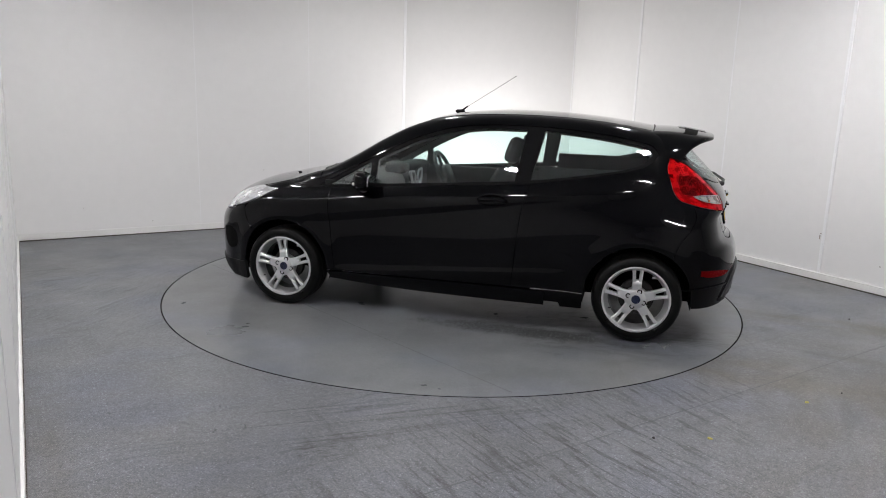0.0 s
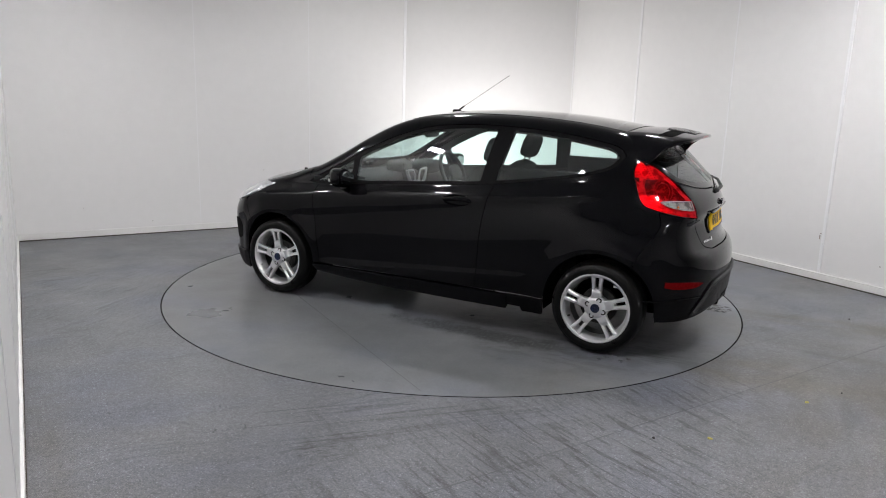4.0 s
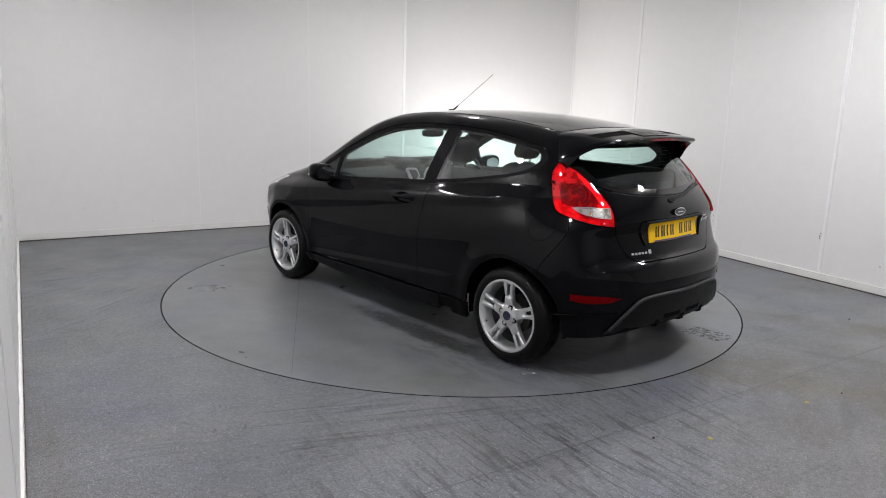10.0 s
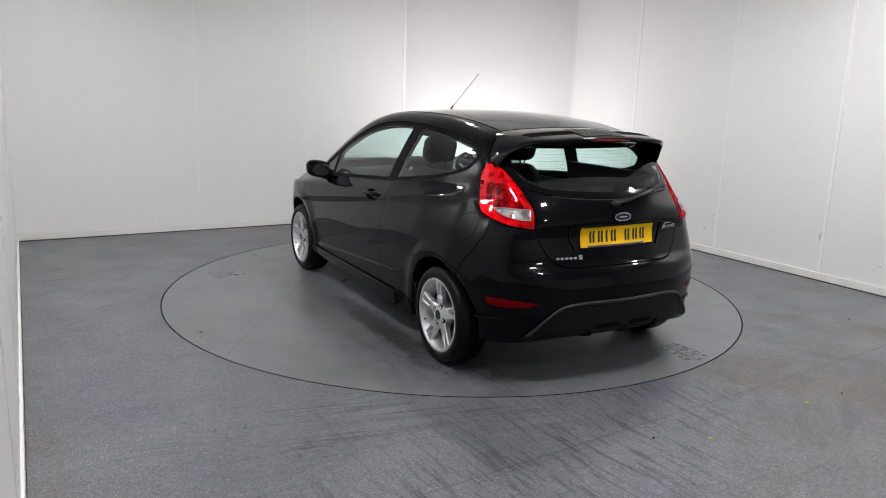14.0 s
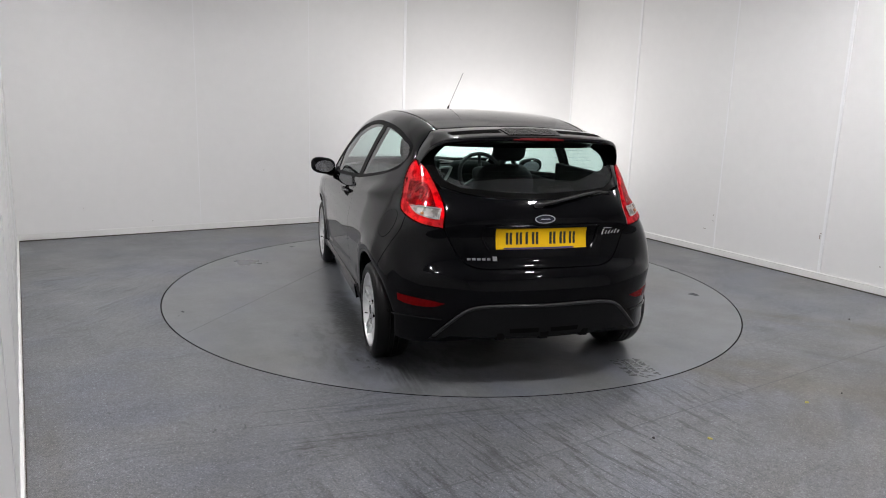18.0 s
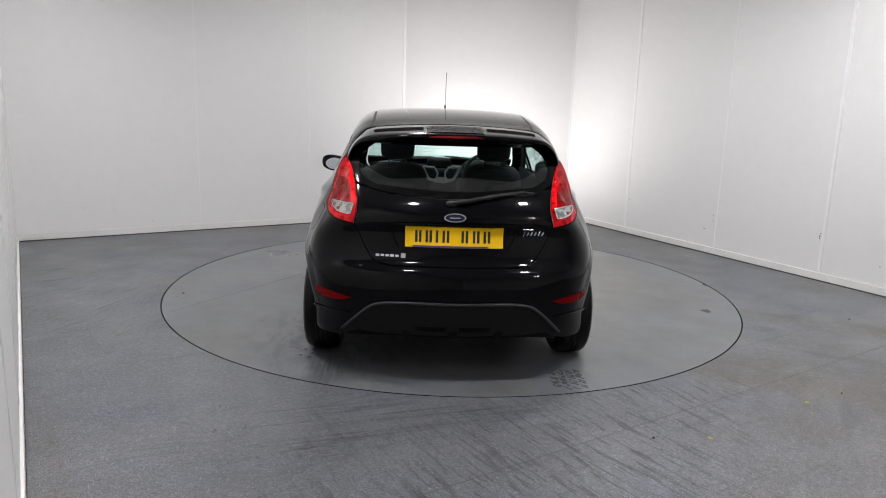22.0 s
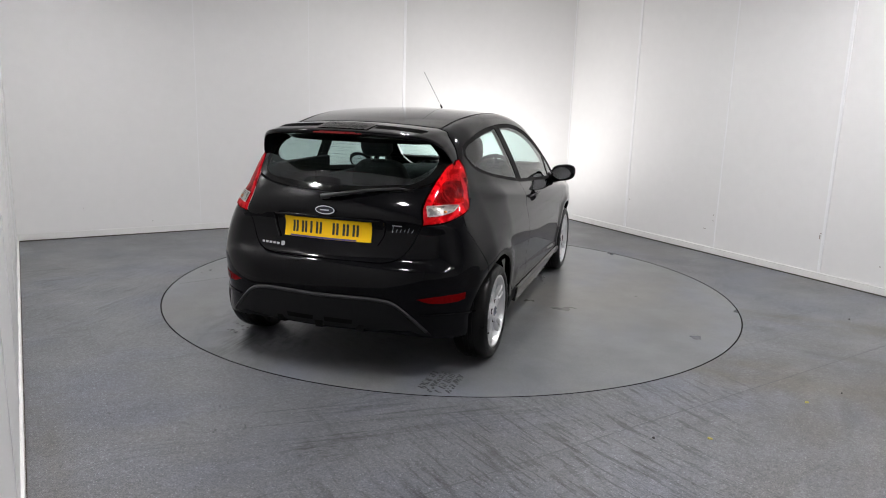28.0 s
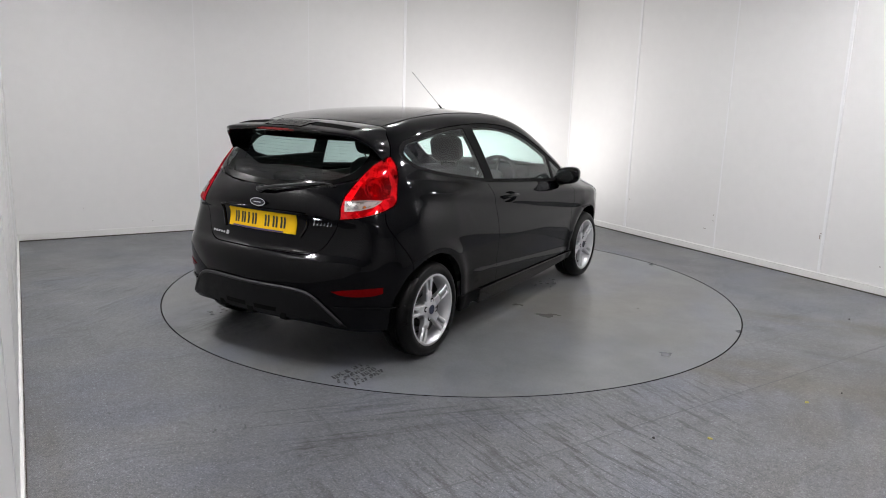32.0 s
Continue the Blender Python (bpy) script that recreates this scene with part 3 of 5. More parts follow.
def rays(view, q):
    """Inner and outer ends of the rays of a way of looking at the body, for 2D places q.
    S: side (x, z); R: rear (y, z); T: top (x, y); C: rolled round the length (x, angle); P, F: rolled round tail and nose (angle, z)."""
    a, b = q[:, 0], q[:, 1]
    o = np.zeros_like(a)
    if view == "S":
        return np.stack([a, o, b], 1), np.stack([a, o + 1.4, b], 1)
    if view == "R":
        return np.stack([o - 1.0, a, b], 1), np.stack([o - 2.6, a, b], 1)
    if view == "T":
        return np.stack([a, b, o + 0.5], 1), np.stack([a, b, o + 2.2], 1)
    if view == "C":
        f = b / ROLL_R
        return np.stack([a, o, o + MID_Z], 1), np.stack([a, 1.5 * np.cos(f), MID_Z + 1.5 * np.sin(f)], 1)
    f, cx, s = a / ROLL_R, (TAIL_X if view == "P" else NOSE_X), (-1 if view == "P" else 1)
    return np.stack([o + cx, o, b], 1), np.stack([cx + s * 1.5 * np.cos(f), 1.5 * np.sin(f), b], 1)


def onto(view, q):
    """Places on the body's surface."""
    lo, hi = rays(view, np.asarray(q, float))
    a, b = np.zeros(len(lo)), np.ones(len(lo))
    for _ in range(26):
        m = (a + b) / 2
        out = body(lo + (hi - lo) * m[:, None]) > 0
        a, b = np.where(out, a, m), np.where(out, m, b)
    return lo + (hi - lo) * ((a + b) / 2)[:, None]


def flat(view, p):
    """The 2D places of points of the surface in a way of looking."""
    x, y, z = p.T
    if view == "S":
        return np.stack([x, z], 1)
    if view == "R":
        return np.stack([y, z], 1)
    if view == "T":
        return np.stack([x, y], 1)
    if view == "C":
        return np.stack([x, ROLL_R * np.arctan2(z - MID_Z, y)], 1)
    cx, s = (TAIL_X, -1) if view == "P" else (NOSE_X, 1)
    return np.stack([ROLL_R * np.arctan2(y, s * (x - cx)), z], 1)


def deg(*pairs):
    """Pairs of (degrees round the tail or nose, height) for the views P and F."""
    return [(radians(a) * ROLL_R, z) for a, z in pairs]


def edge(view, segments, step=0.02):
    """A closed outline in one way of looking, from segments (way, points) in any ways."""
    out = []
    for way, pts in segments:
        q = spline(pts, step)
        out.append(flat(view, onto(way, q)))
    full = np.concatenate(out)
    keep = [0]
    for i in range(1, len(full)):
        if np.linalg.norm(full[i] - full[keep[-1]]) > 0.004:
            keep.append(i)
    if np.linalg.norm(full[keep[-1]] - full[0]) < 0.004:
        keep.pop()
    full = full[keep]
    x, y = full.T
    if np.sum(x * np.roll(y, -1) - np.roll(x, -1) * y) < 0:
        full = full[::-1]
    return full


def shrink(loop, by):
    d = np.roll(loop, -1, 0) - np.roll(loop, 1, 0)
    d /= np.maximum(np.linalg.norm(d, axis=1), 1e-9)[:, None]
    return loop + np.stack([-d[:, 1], d[:, 0]], 1) * by


def panel(name, view, segments, material, parent, gap=0.0025, lift=0.0, thick=0.012, step=0.03, holes=(), mirror=False, label="", loop=None):
    """A sheet that follows the body within an outline, with turned-in edges."""
    lp = shrink(edge(view, segments) if loop is None else loop, gap)
    hl = [shrink(edge(view, h), -gap) for h in holes]
    lo, hi = lp.min(0), lp.max(0)
    g = np.stack(np.meshgrid(np.arange(lo[0], hi[0], step), np.arange(lo[1], hi[1], step), indexing="ij"), -1).reshape(-1, 2)
    g = g[inside(g, lp)] if len(g) else g
    rim = np.concatenate([lp, *hl])
    if len(g):
        far = np.min(np.linalg.norm(g[:, None] - rim[None], axis=2), axis=1)
        g = g[far > step * 0.45]
    v, tri = triangles(lp, hl, g)
    p = onto(view, v)
    n = normals(p)
    p = p + n * lift
    verts, norms, faces = p.tolist(), n.tolist(), []
    c = np.cross(p[tri[:, 1]] - p[tri[:, 0]], p[tri[:, 2]] - p[tri[:, 0]])
    turn = np.sum(c * n[tri].mean(1), axis=1) < 0
    faces += [tuple(t[::-1]) if f else tuple(t) for t, f in zip(tri.tolist(), turn)]
    flipped = turn.mean() > 0.5
    for which, q in enumerate([lp, *hl]):
        k = len(q)
        back = flipped != (which > 0)
        s = onto(view, q)
        m = normals(s)
        s = s + m * lift
        d = np.roll(s, -1, 0) - np.roll(s, 1, 0)
        out = np.cross(d, m)
        out /= np.maximum(np.linalg.norm(out, axis=1), 1e-9)[:, None]
        out = -out if back else out
        at = len(verts)
        verts += s.tolist() + (s - m * thick).tolist()
        blend = out * 0.8 + m * 0.6
        norms += blend.tolist() + out.tolist()
        for i in range(k):
            j = (i + 1) % k
            f = (at + i, at + i + k, at + j + k, at + j)
            faces.append(f[::-1] if back else f)
    if mirror:
        verts = [(x, -y, z) for x, y, z in verts]
        norms = [(x, -y, z) for x, y, z in norms]
        faces = [f[::-1] for f in faces]
    me = bpy.data.meshes.new(name)
    me.from_pydata(verts, [], faces)
    me.shade_smooth()
    me.normals_split_custom_set_from_vertices([Vector(q).normalized() for q in norms])
    return part(name, me, material, parent, label)


def arc(cx, start, end, r=ARCH_R, n=14):
    return [(cx + r * math.cos(radians(a)), HUB_Z + r * math.sin(radians(a))) for a in np.linspace(start, end, n)]


def bump_out(x, y, z):
    """The surface's place and normal beside a point of the flank."""
    s = 1 if y > 0 else -1
    p = onto("S", [(x, z)])
    n = normals(p)[0]
    p = p[0]
    return Vector((p[0], s * p[1], p[2])), Vector((n[0], s * n[1], n[2]))


# ---- the car ----
OFFSET = Vector((-0.2101, 0.0989, 0))  # of the car from the turntable's axis, in car space
car = thing("car", "glossy black three-door hatchback with silver alloy wheels, parked on the turntable", "car")
CANT = [(1.00, 0.655), (0.80, 0.622), (0.50, 0.570), (0.25, 0.532), (0.0, 0.512), (-0.4, 0.498), (-0.8, 0.486), (-1.27, 0.470)]
LAMP_TOP, LAMP_LOW, LAMP_IN = (69.2, 1.190), (65.4, 0.922), (42.0, 0.858)
LAMP_OUTER = [LAMP_TOP, (71.2, 1.13), (69.8, 1.033), (67.6, 0.950), LAMP_LOW]
LAMP_BASE = [LAMP_LOW, (60.0, 0.900), (54.6, 0.884), (48.0, 0.868), LAMP_IN]
LAMP_INNER = [LAMP_IN, (43.0, 0.950), (49.5, 1.052), (57.2, 1.130), (63.2, 1.174), LAMP_TOP]
WINDOW_TOP = [(-1.315, 1.205), (-1.275, 1.252), (-1.1, 1.297), (-0.8, 1.337), (-0.5, 1.354), (-0.2, 1.352), (0.05, 1.325), (0.25, 1.268), (0.45, 1.180), (0.65, 1.075), (0.85, 0.965), (0.99, 0.885)]
BUMPER_SEAM = [(-1.549, 0.899), (-1.572, 0.83), (-1.538, 0.745), (-1.478, 0.655), (-1.446, 0.563)]
DOOR_REAR = [(-0.425, 0.295), (-0.43, 0.36), (-0.45, 0.60), (-0.475, 0.84), (-0.515, 0.988)]
DOOR_FRONT = [(0.885, 0.877), (0.89, 0.80), (0.87, 0.55), (0.845, 0.295)]

corner = float(onto("T", [(-1.27, 0.47)])[0][2])
for side in (False, True):
    panel("body_side", "C", [
        ("T", CANT), ("S", [(-1.275, corner - 0.01), (-1.315, 1.31), (-1.355, 1.235)]), ("P", deg(*LAMP_OUTER)), ("P", deg(LAMP_LOW, (60.0, 0.900))),
        ("S", BUMPER_SEAM), ("S", arc(-AXLE, 126.6, 2)),
        ("S", [(-0.905, 0.292), (-0.425, 0.295)]), ("S", DOOR_REAR),
        ("S", [(-0.515, 0.988), (-0.8, 1.03), (-1.1, 1.085), (-1.25, 1.135), (-1.315, 1.205)]), ("S", WINDOW_TOP), ("S", [(0.99, 0.885), (1.0, 0.905)])],
        PAINT, car, mirror=side, step=0.013)
    door = panel("door", "S", [("S", [(-0.515, 0.985), (0.885, 0.877)]), ("S", DOOR_FRONT), ("S", [(0.845, 0.295), (-0.425, 0.295)]), ("S", DOOR_REAR)],
                 PAINT, car, mirror=side, step=0.013, holes=[[("S", [(-0.275 + 0.098 * math.cos(a_), 0.866 + 0.034 * math.sin(a_)) for a_ in np.linspace(0, 2 * math.pi, 25)])]])
    panel("front_wing", "C", [("S", DOOR_FRONT[::-1]), ("S", [(0.885, 0.877), (0.99, 0.885)]), ("T", [(1.0, 0.655), (1.15, 0.668), (1.35, 0.66), (1.46, 0.645)]),
                              ("S", [(1.40, 0.80), (1.56, 0.70), (1.555, 0.63), (1.489, 0.525)]), ("S", arc(AXLE, 43.5, 178)), ("S", [(0.905, 0.292), (0.845, 0.292)])],
          PAINT, car, mirror=side, step=0.013)
    # side windows: black surround behind, glass in front of it
    top = WINDOW_TOP
    surround = [("S", [(0.99, 0.885), (0.6, 0.904), (0.0, 0.947), (-0.515, 0.988), (-0.8, 1.03), (-1.1, 1.085), (-1.25, 1.135), (-1.315, 1.205)]), ("S", top)]
    door_glass = [("S", [(-0.405, 1.000), (0.562, 0.927)]), ("S", [(0.562, 0.927), (0.560, 1.090)]), ("S", [(0.560, 1.090), (0.43, 1.158), (0.23, 1.245), (0.04, 1.298), (-0.2, 1.327), (-0.455, 1.331)]), ("S", [(-0.455, 1.331), (-0.405, 1.0)])]
    rear_glass = [("S", [(-0.515, 1.012), (-0.8, 1.052), (-1.08, 1.102), (-1.22, 1.148), (-1.275, 1.20)]), ("S", [(-1.275, 1.20), (-1.235, 1.24), (-1.08, 1.275), (-0.8, 1.313), (-0.575, 1.330)]), ("S", [(-0.575, 1.33), (-0.515, 1.012)])]
    quarter = [("S", [(0.608, 0.921), (0.90, 0.902)]), ("S", [(0.90, 0.902), (0.612, 1.068)]), ("S", [(0.612, 1.068), (0.608, 0.921)])]
    panel("window_surround", "S", surround, FRAME, car, lift=-0.004, holes=[door_glass, rear_glass, quarter], mirror=side, label="matt black window surround")
    for pane in (door_glass, rear_glass, quarter):
        panel("side_window", "S", pane, GLASS, car, gap=-0.004, lift=-0.007, thick=0.004, mirror=side, label="lightly tinted side window")
    upper = [("S", [(0.99, 0.885), (0.6, 0.904), (0.0, 0.947), (-0.515, 0.988), (-0.8, 1.03), (-1.1, 1.085), (-1.25, 1.10), (-1.36, 1.18)]), ("S", [(-1.34, 1.235), (-1.275, 1.285), (-1.1, 1.33), (-0.8, 1.368), (-0.5, 1.384), (-0.2, 1.380), (0.05, 1.352), (0.25, 1.295), (0.45, 1.205), (0.65, 1.10), (0.85, 0.985), (0.99, 0.895)])]
    panel("pillar_lining", "S", upper, DASH, car, lift=-0.028, thick=0.004, gap=0, holes=[[(w_, [(x_, z_ - 0.004) for x_, z_ in p_]) for w_, p_ in pane] for pane in (door_glass, rear_glass, quarter)], mirror=side, label="dark pillar and cant rail lining")
    panel("side_skirt", "S", [("S", [(0.90, 0.284), (-0.655, 0.284)]), ("S", [(-0.655, 0.286), (-0.65, 0.190)]), ("S", [(-0.65, 0.190), (-0.2, 0.192), (0.4, 0.205), (0.86, 0.24)]), ("S", [(0.86, 0.24), (0.90, 0.286)])],
          PAINT, car, lift=0.014, thick=0.04, gap=0.001, mirror=side, step=0.02)
    panel("skirt_end", "S", [("S", [(-0.63, 0.286), (-0.905, 0.286)]), ("S", [(-0.905, 0.286), (-0.90, 0.188)]), ("S", [(-0.90, 0.188), (-0.76, 0.182)]), ("S", [(-0.76, 0.182), (-0.745, 0.212)]), ("S", [(-0.745, 0.212), (-0.63, 0.214)]), ("S", [(-0.63, 0.214), (-0.63, 0.286)])],
          FRAME, car, lift=0.001, thick=0.03, gap=0.001, mirror=side)
    # tail lamp
    clear = [("P", deg((44.6, 0.954), (44.2, 0.905))), ("P", deg((44.2, 0.905), (49.0, 0.910), (55.5, 0.927), (59.5, 0.951))), ("P", deg((59.5, 0.951), (54, 0.955), (44.6, 0.954)))]
    whole = [("P", deg(*LAMP_OUTER)), ("P", deg(*LAMP_BASE)), ("P", deg(*LAMP_INNER))]
    lamp = panel("tail_lamp", "P", whole, LAMP_BOWL, car, gap=0.005, lift=0.000, thick=0.01, step=0.02, mirror=side, label="bright red tail lamp cluster")
    panel("red_cover", "P", whole, RED, lamp, gap=0.004, lift=0.009, thick=0.012, step=0.02, holes=[clear], mirror=side, label="glossy red lamp cover")
    panel("reversing_lens", "P", clear, LAMP_GLASS, lamp, gap=0.001, lift=0.0095, thick=0.008, step=0.012, mirror=side, label="clear reversing lamp")
    panel("lamp_core", "P", [("P", deg((65.5, 1.078), (66.0, 1.03), (64.5, 0.965))), ("P", deg((64.5, 0.965), (60.0, 0.957), (46.5, 0.957))), ("P", deg((46.5, 0.957), (51.5, 1.035), (55.0, 1.072))), ("P", deg((55.0, 1.072), (60, 1.080), (65.5, 1.078)))], RED_DARK, lamp, lift=0.004, thick=0.003, step=0.015, mirror=side, label="darker red inner lens")
    flip = np.array([1, -1 if side else 1, 1])
    for r_ in (0.060, 0.042):
        ring_at = onto("P", [(radians(57.5) * ROLL_R + r_ * math.cos(f), 1.018 + r_ * math.sin(f)) for f in np.linspace(-0.5, 4.0, 26)])
        part("lamp_ring", tube((ring_at + normals(ring_at) * 0.0045) * flip, 0.0020, 6), RED_BRIGHT, lamp, smooth=True)
    hoop = edge("P", clear)
    hoop = onto("P", np.concatenate([hoop, hoop[:1]]))
    part("lens_bezel", tube((hoop + normals(hoop) * 0.0100) * flip, 0.0028, 6), SILVER, lamp, "bright lens bezel", smooth=True)
    p = onto("P", deg((52.0, 0.925)))[0]
    part("amber_bulb", blob(p[0] - 0.004, -p[1] if side else p[1], p[2], 0.016, 0.022, 0.022, 2.2, 8), AMBER, lamp, smooth=True)
    panel("spoiler_base", "P", [("P", deg((60, 1.175), (80, 1.175))), ("P", deg((80, 1.175), (82, 1.30))), ("P", deg((82, 1.30), (60, 1.31))), ("P", deg((60, 1.31), (60, 1.175)))], PAINT, car, gap=0, lift=-0.014, thick=0.004, mirror=side)
    panel("rear_pillar_trim", "P", [("P", deg((40.5, 0.84), (76, 0.84))), ("P", deg((76, 0.84), (76, 1.215))), ("P", deg((76, 1.215), (66, 1.205))), ("P", deg((66, 1.205), (40.5, 1.00))), ("P", deg((40.5, 1.00), (40.5, 0.84)))], PIT, car, gap=0, lift=-0.035, thick=0.004, mirror=side)
    dots = bmesh.new()
    for i in range(6):
        for k in range(5):
            a_, z_ = 67.0 - 1.9 * k - 0.5 * i, 1.160 - 0.0125 * i - 0.009 * k
            p = onto("P", deg((a_, z_)))[0]
            p = p + normals(p[None])[0] * 0.005
            bmesh.ops.create_icosphere(dots, subdivisions=1, radius=0.0038, matrix=Matrix.Translation((p[0], -p[1] if side else p[1], p[2])))
    part("led_cluster", dots, RED_BRIGHT, lamp, "grid of bright red lamp dots", smooth=True)
    # rear reflector
    panel("rear_reflector", "P", [("P", deg((57.5, 0.494), (50, 0.493), (44, 0.487), (38.5, 0.474))), ("P", deg((38.5, 0.474), (42, 0.453), (48, 0.445), (54, 0.446))), ("P", deg((54, 0.446), (57.5, 0.456))), ("P", deg((57.5, 0.456), (57.5, 0.494)))], REFLECTOR, car, lift=0.004, thick=0.012, step=0.02, mirror=side, label="dark red rear reflector")
    panel("headlamp", "F", [("F", deg((88, 0.838), (74, 0.842), (62, 0.815), (52, 0.755), (47, 0.69))), ("F", deg((47, 0.69), (49, 0.655), (58, 0.668), (72, 0.728), (88, 0.838)))], HEADLAMP, car, gap=0.003, lift=0.006, thick=0.02, step=0.02, mirror=side, label="clear headlamp with bright reflector")
    panel("fog_lamp_surround", "F", [("F", deg((52, 0.52), (60, 0.53), (64, 0.47), (62, 0.38), (54, 0.36), (50, 0.42), (52, 0.52)))], PIT, car, lift=0.002, thick=0.01, step=0.02, mirror=side)

for s in (1, -1):
    q = onto("P", spline(deg((66, 0.358), (58, 0.372), (48, 0.384), (40, 0.384)), 0.02))
    n = normals(q)
    q = (q + n * 0.004) * (1, s, 1)
    part("bumper_ledge", tube(q, 0.006, 8), PAINT, car, smooth=True)
BUMPER_TOP = [(0.0, 0.655), (0.20, 0.655), (0.36, 0.657), (0.425, 0.678), (0.46, 0.715), (0.525, 0.845)]
left = [("R", BUMPER_TOP), ("P", deg(*LAMP_BASE[::-1][:-1])), ("S", BUMPER_SEAM), ("S", arc(-AXLE, 126.6, 180)), ("S", [(-1.583, 0.275), (-1.592, 0.236)]), ("P", deg((56, 0.236), (50, 0.240), (43, 0.252), (30, 0.272), (0, 0.275)))]
half = np.concatenate([flat("P", onto(w_, spline(p_, 0.02))) for w_, p_ in left])


def symmetric(half):
    """A closed outline from its left half and the mirror image."""
    full = np.concatenate([half, (half * (-1, 1))[::-1]])
    keep = [0]
    for i in range(1, len(full)):
        if np.linalg.norm(full[i] - full[keep[-1]]) > 0.004:
            keep.append(i)
    if np.linalg.norm(full[keep[-1]] - full[0]) < 0.004:
        keep.pop()
    full = full[keep]
    x, y = full.T
    return full[::-1] if np.sum(x * np.roll(y, -1) - np.roll(x, -1) * y) < 0 else full


def mirrored(view, segments):
    return symmetric(np.concatenate([flat(view, onto(w_, spline(p_, 0.02))) for w_, p_ in segments]))


panel("rear_bumper", "P", None, PAINT, car, loop=symmetric(half), step=0.02)
panel("diffuser", "R", None, PLASTIC, car, lift=0.014, thick=0.03, step=0.025, label="dark grey textured plastic diffuser",
      loop=mirrored("R", [("R", [(0.0, 0.476), (0.34, 0.474), (0.42, 0.456), (0.49, 0.40), (0.585, 0.30)]), ("R", [(0.61, 0.272), (0.56, 0.272)]), ("R", [(0.50, 0.30), (0.40, 0.295), (0.0, 0.29)])]))
q = onto("R", spline([(-0.585, 0.292), (-0.49, 0.392), (-0.42, 0.448), (-0.34, 0.466), (0.0, 0.468), (0.34, 0.466), (0.42, 0.448), (0.49, 0.392), (0.585, 0.292)], 0.03))
part("diffuser_rim", tube(q + normals(q) * 0.013, 0.0085, 10), RIM_PLASTIC, car, "raised rim of the diffuser, paler for its edge highlight", smooth=True)
# slots are black sheets on the diffuser, their shade painted, not cut
for y in (-0.115, 0.115):
    panel("diffuser_slot", "R", [("R", [(y - 0.085, 0.345), (y + 0.085, 0.345)]), ("R", [(y + 0.085, 0.345), (y + 0.08, 0.315)]), ("R", [(y + 0.08, 0.315), (y - 0.08, 0.315)]), ("R", [(y - 0.08, 0.315), (y - 0.085, 0.345)])], PIT, car, lift=0.0155, thick=0.002)
for y in (-0.24, 0.0, 0.24):
    p = onto("R", [(y, 0.31)])[0]
    fin = bmesh.new()
    ring = [[fin.verts.new((p[0] + dx, y + e * 0.5 * w_, z)) for e in (-1, 1)] for dx, z, w_ in ((-0.016, 0.315, 0.05), (-0.012, 0.276, 0.040), (0.05, 0.262, 0.040), (0.09, 0.30, 0.05))]
    for k in range(4):
        A, B = ring[k], ring[(k + 1) % 4]
        fin.faces.new((A[0], A[1], B[1], B[0]))
    fin.faces.new([r[0] for r in ring])
    fin.faces.new([r[1] for r in ring])
    part("diffuser_fin", fin, PIT, car)
TG_SIDE = deg((42.0, 0.865), (42.8, 0.95), (49.3, 1.052))
GLASS_LOW = [(0.0, 1.005), (0.20, 1.010), (0.40, 1.030), (0.52, 1.062)]
panel("tailgate", "P", None, PAINT, car,
      loop=mirrored("P", [("R", [(0.0, 1.003), (0.20, 1.008), (0.40, 1.028), (0.53, 1.056)]), ("P", TG_SIDE[::-1]), ("R", BUMPER_TOP[::-1])]))
# rear glass with its black printed border
outer = mirrored("P", [("R", GLASS_LOW), ("P", deg((50.5, 1.07), (58.5, 1.135), (66, 1.19), (64, 1.26), (58, 1.30))), ("R", [(0.45, 1.315), (0.0, 1.33)])])
inner = [("R", [(-0.42, 1.062), (0.0, 1.040), (0.42, 1.062)]), ("R", [(0.42, 1.062), (0.505, 1.11), (0.525, 1.19), (0.49, 1.265)]), ("R", [(0.49, 1.265), (0.0, 1.29), (-0.49, 1.265)]), ("R", [(-0.49, 1.265), (-0.525, 1.19), (-0.505, 1.11), (-0.42, 1.062)])]
panel("rear_window_border", "P", None, GLOSS, car, loop=outer, lift=0.002, thick=0.006, holes=[inner], label="gloss black printed window border")
glass_pane = panel("rear_window", "P", inner, GLASS, car, gap=-0.004, lift=0.0, thick=0.004, label="tinted rear window")

for k in range(11):
    z_ = 1.075 + 0.018 * k
    at = onto("R", [(y_, z_) for y_ in np.linspace(-0.41, 0.41, 25)])
    part("heating_wire", tube(at - normals(at) * 0.006, 0.0006, 4), INK, glass_pane)


def mirrored_top(segments):
    """As mirrored(), for the view from above, whose points are (x, y)."""
    return symmetric(np.concatenate([spline(p_, 0.02) for p_ in segments])[:, ::-1])[:, ::-1][::-1]


panel("roof", "T", None, PAINT, car, loop=mirrored_top([[(0.19, 0.0), (0.205, 0.25), (0.25, 0.50)], [(0.25, 0.520), (0.0, 0.500), (-0.4, 0.486), (-0.8, 0.474), (-1.27, 0.458)], [(-1.27, 0.458), (-1.285, 0.25), (-1.29, 0.0)]]))
for s in (1, -1):
    q = [(x, s * (y - 0.012)) for x, y in CANT[3:]] + [(x, s * (y + 0.004)) for x, y in CANT[3:][::-1]]
    lp = np.concatenate([spline(q[:5]), spline(q[5:])])
    x_, y_ = lp.T
    lp = lp[::-1] if np.sum(x_ * np.roll(y_, -1) - np.roll(x_, -1) * y_) < 0 else lp
    panel("roof_channel", "T", None, TRIM, car, loop=lp, gap=0, lift=-0.006, thick=0.004, label="black rubber roof channel strip")
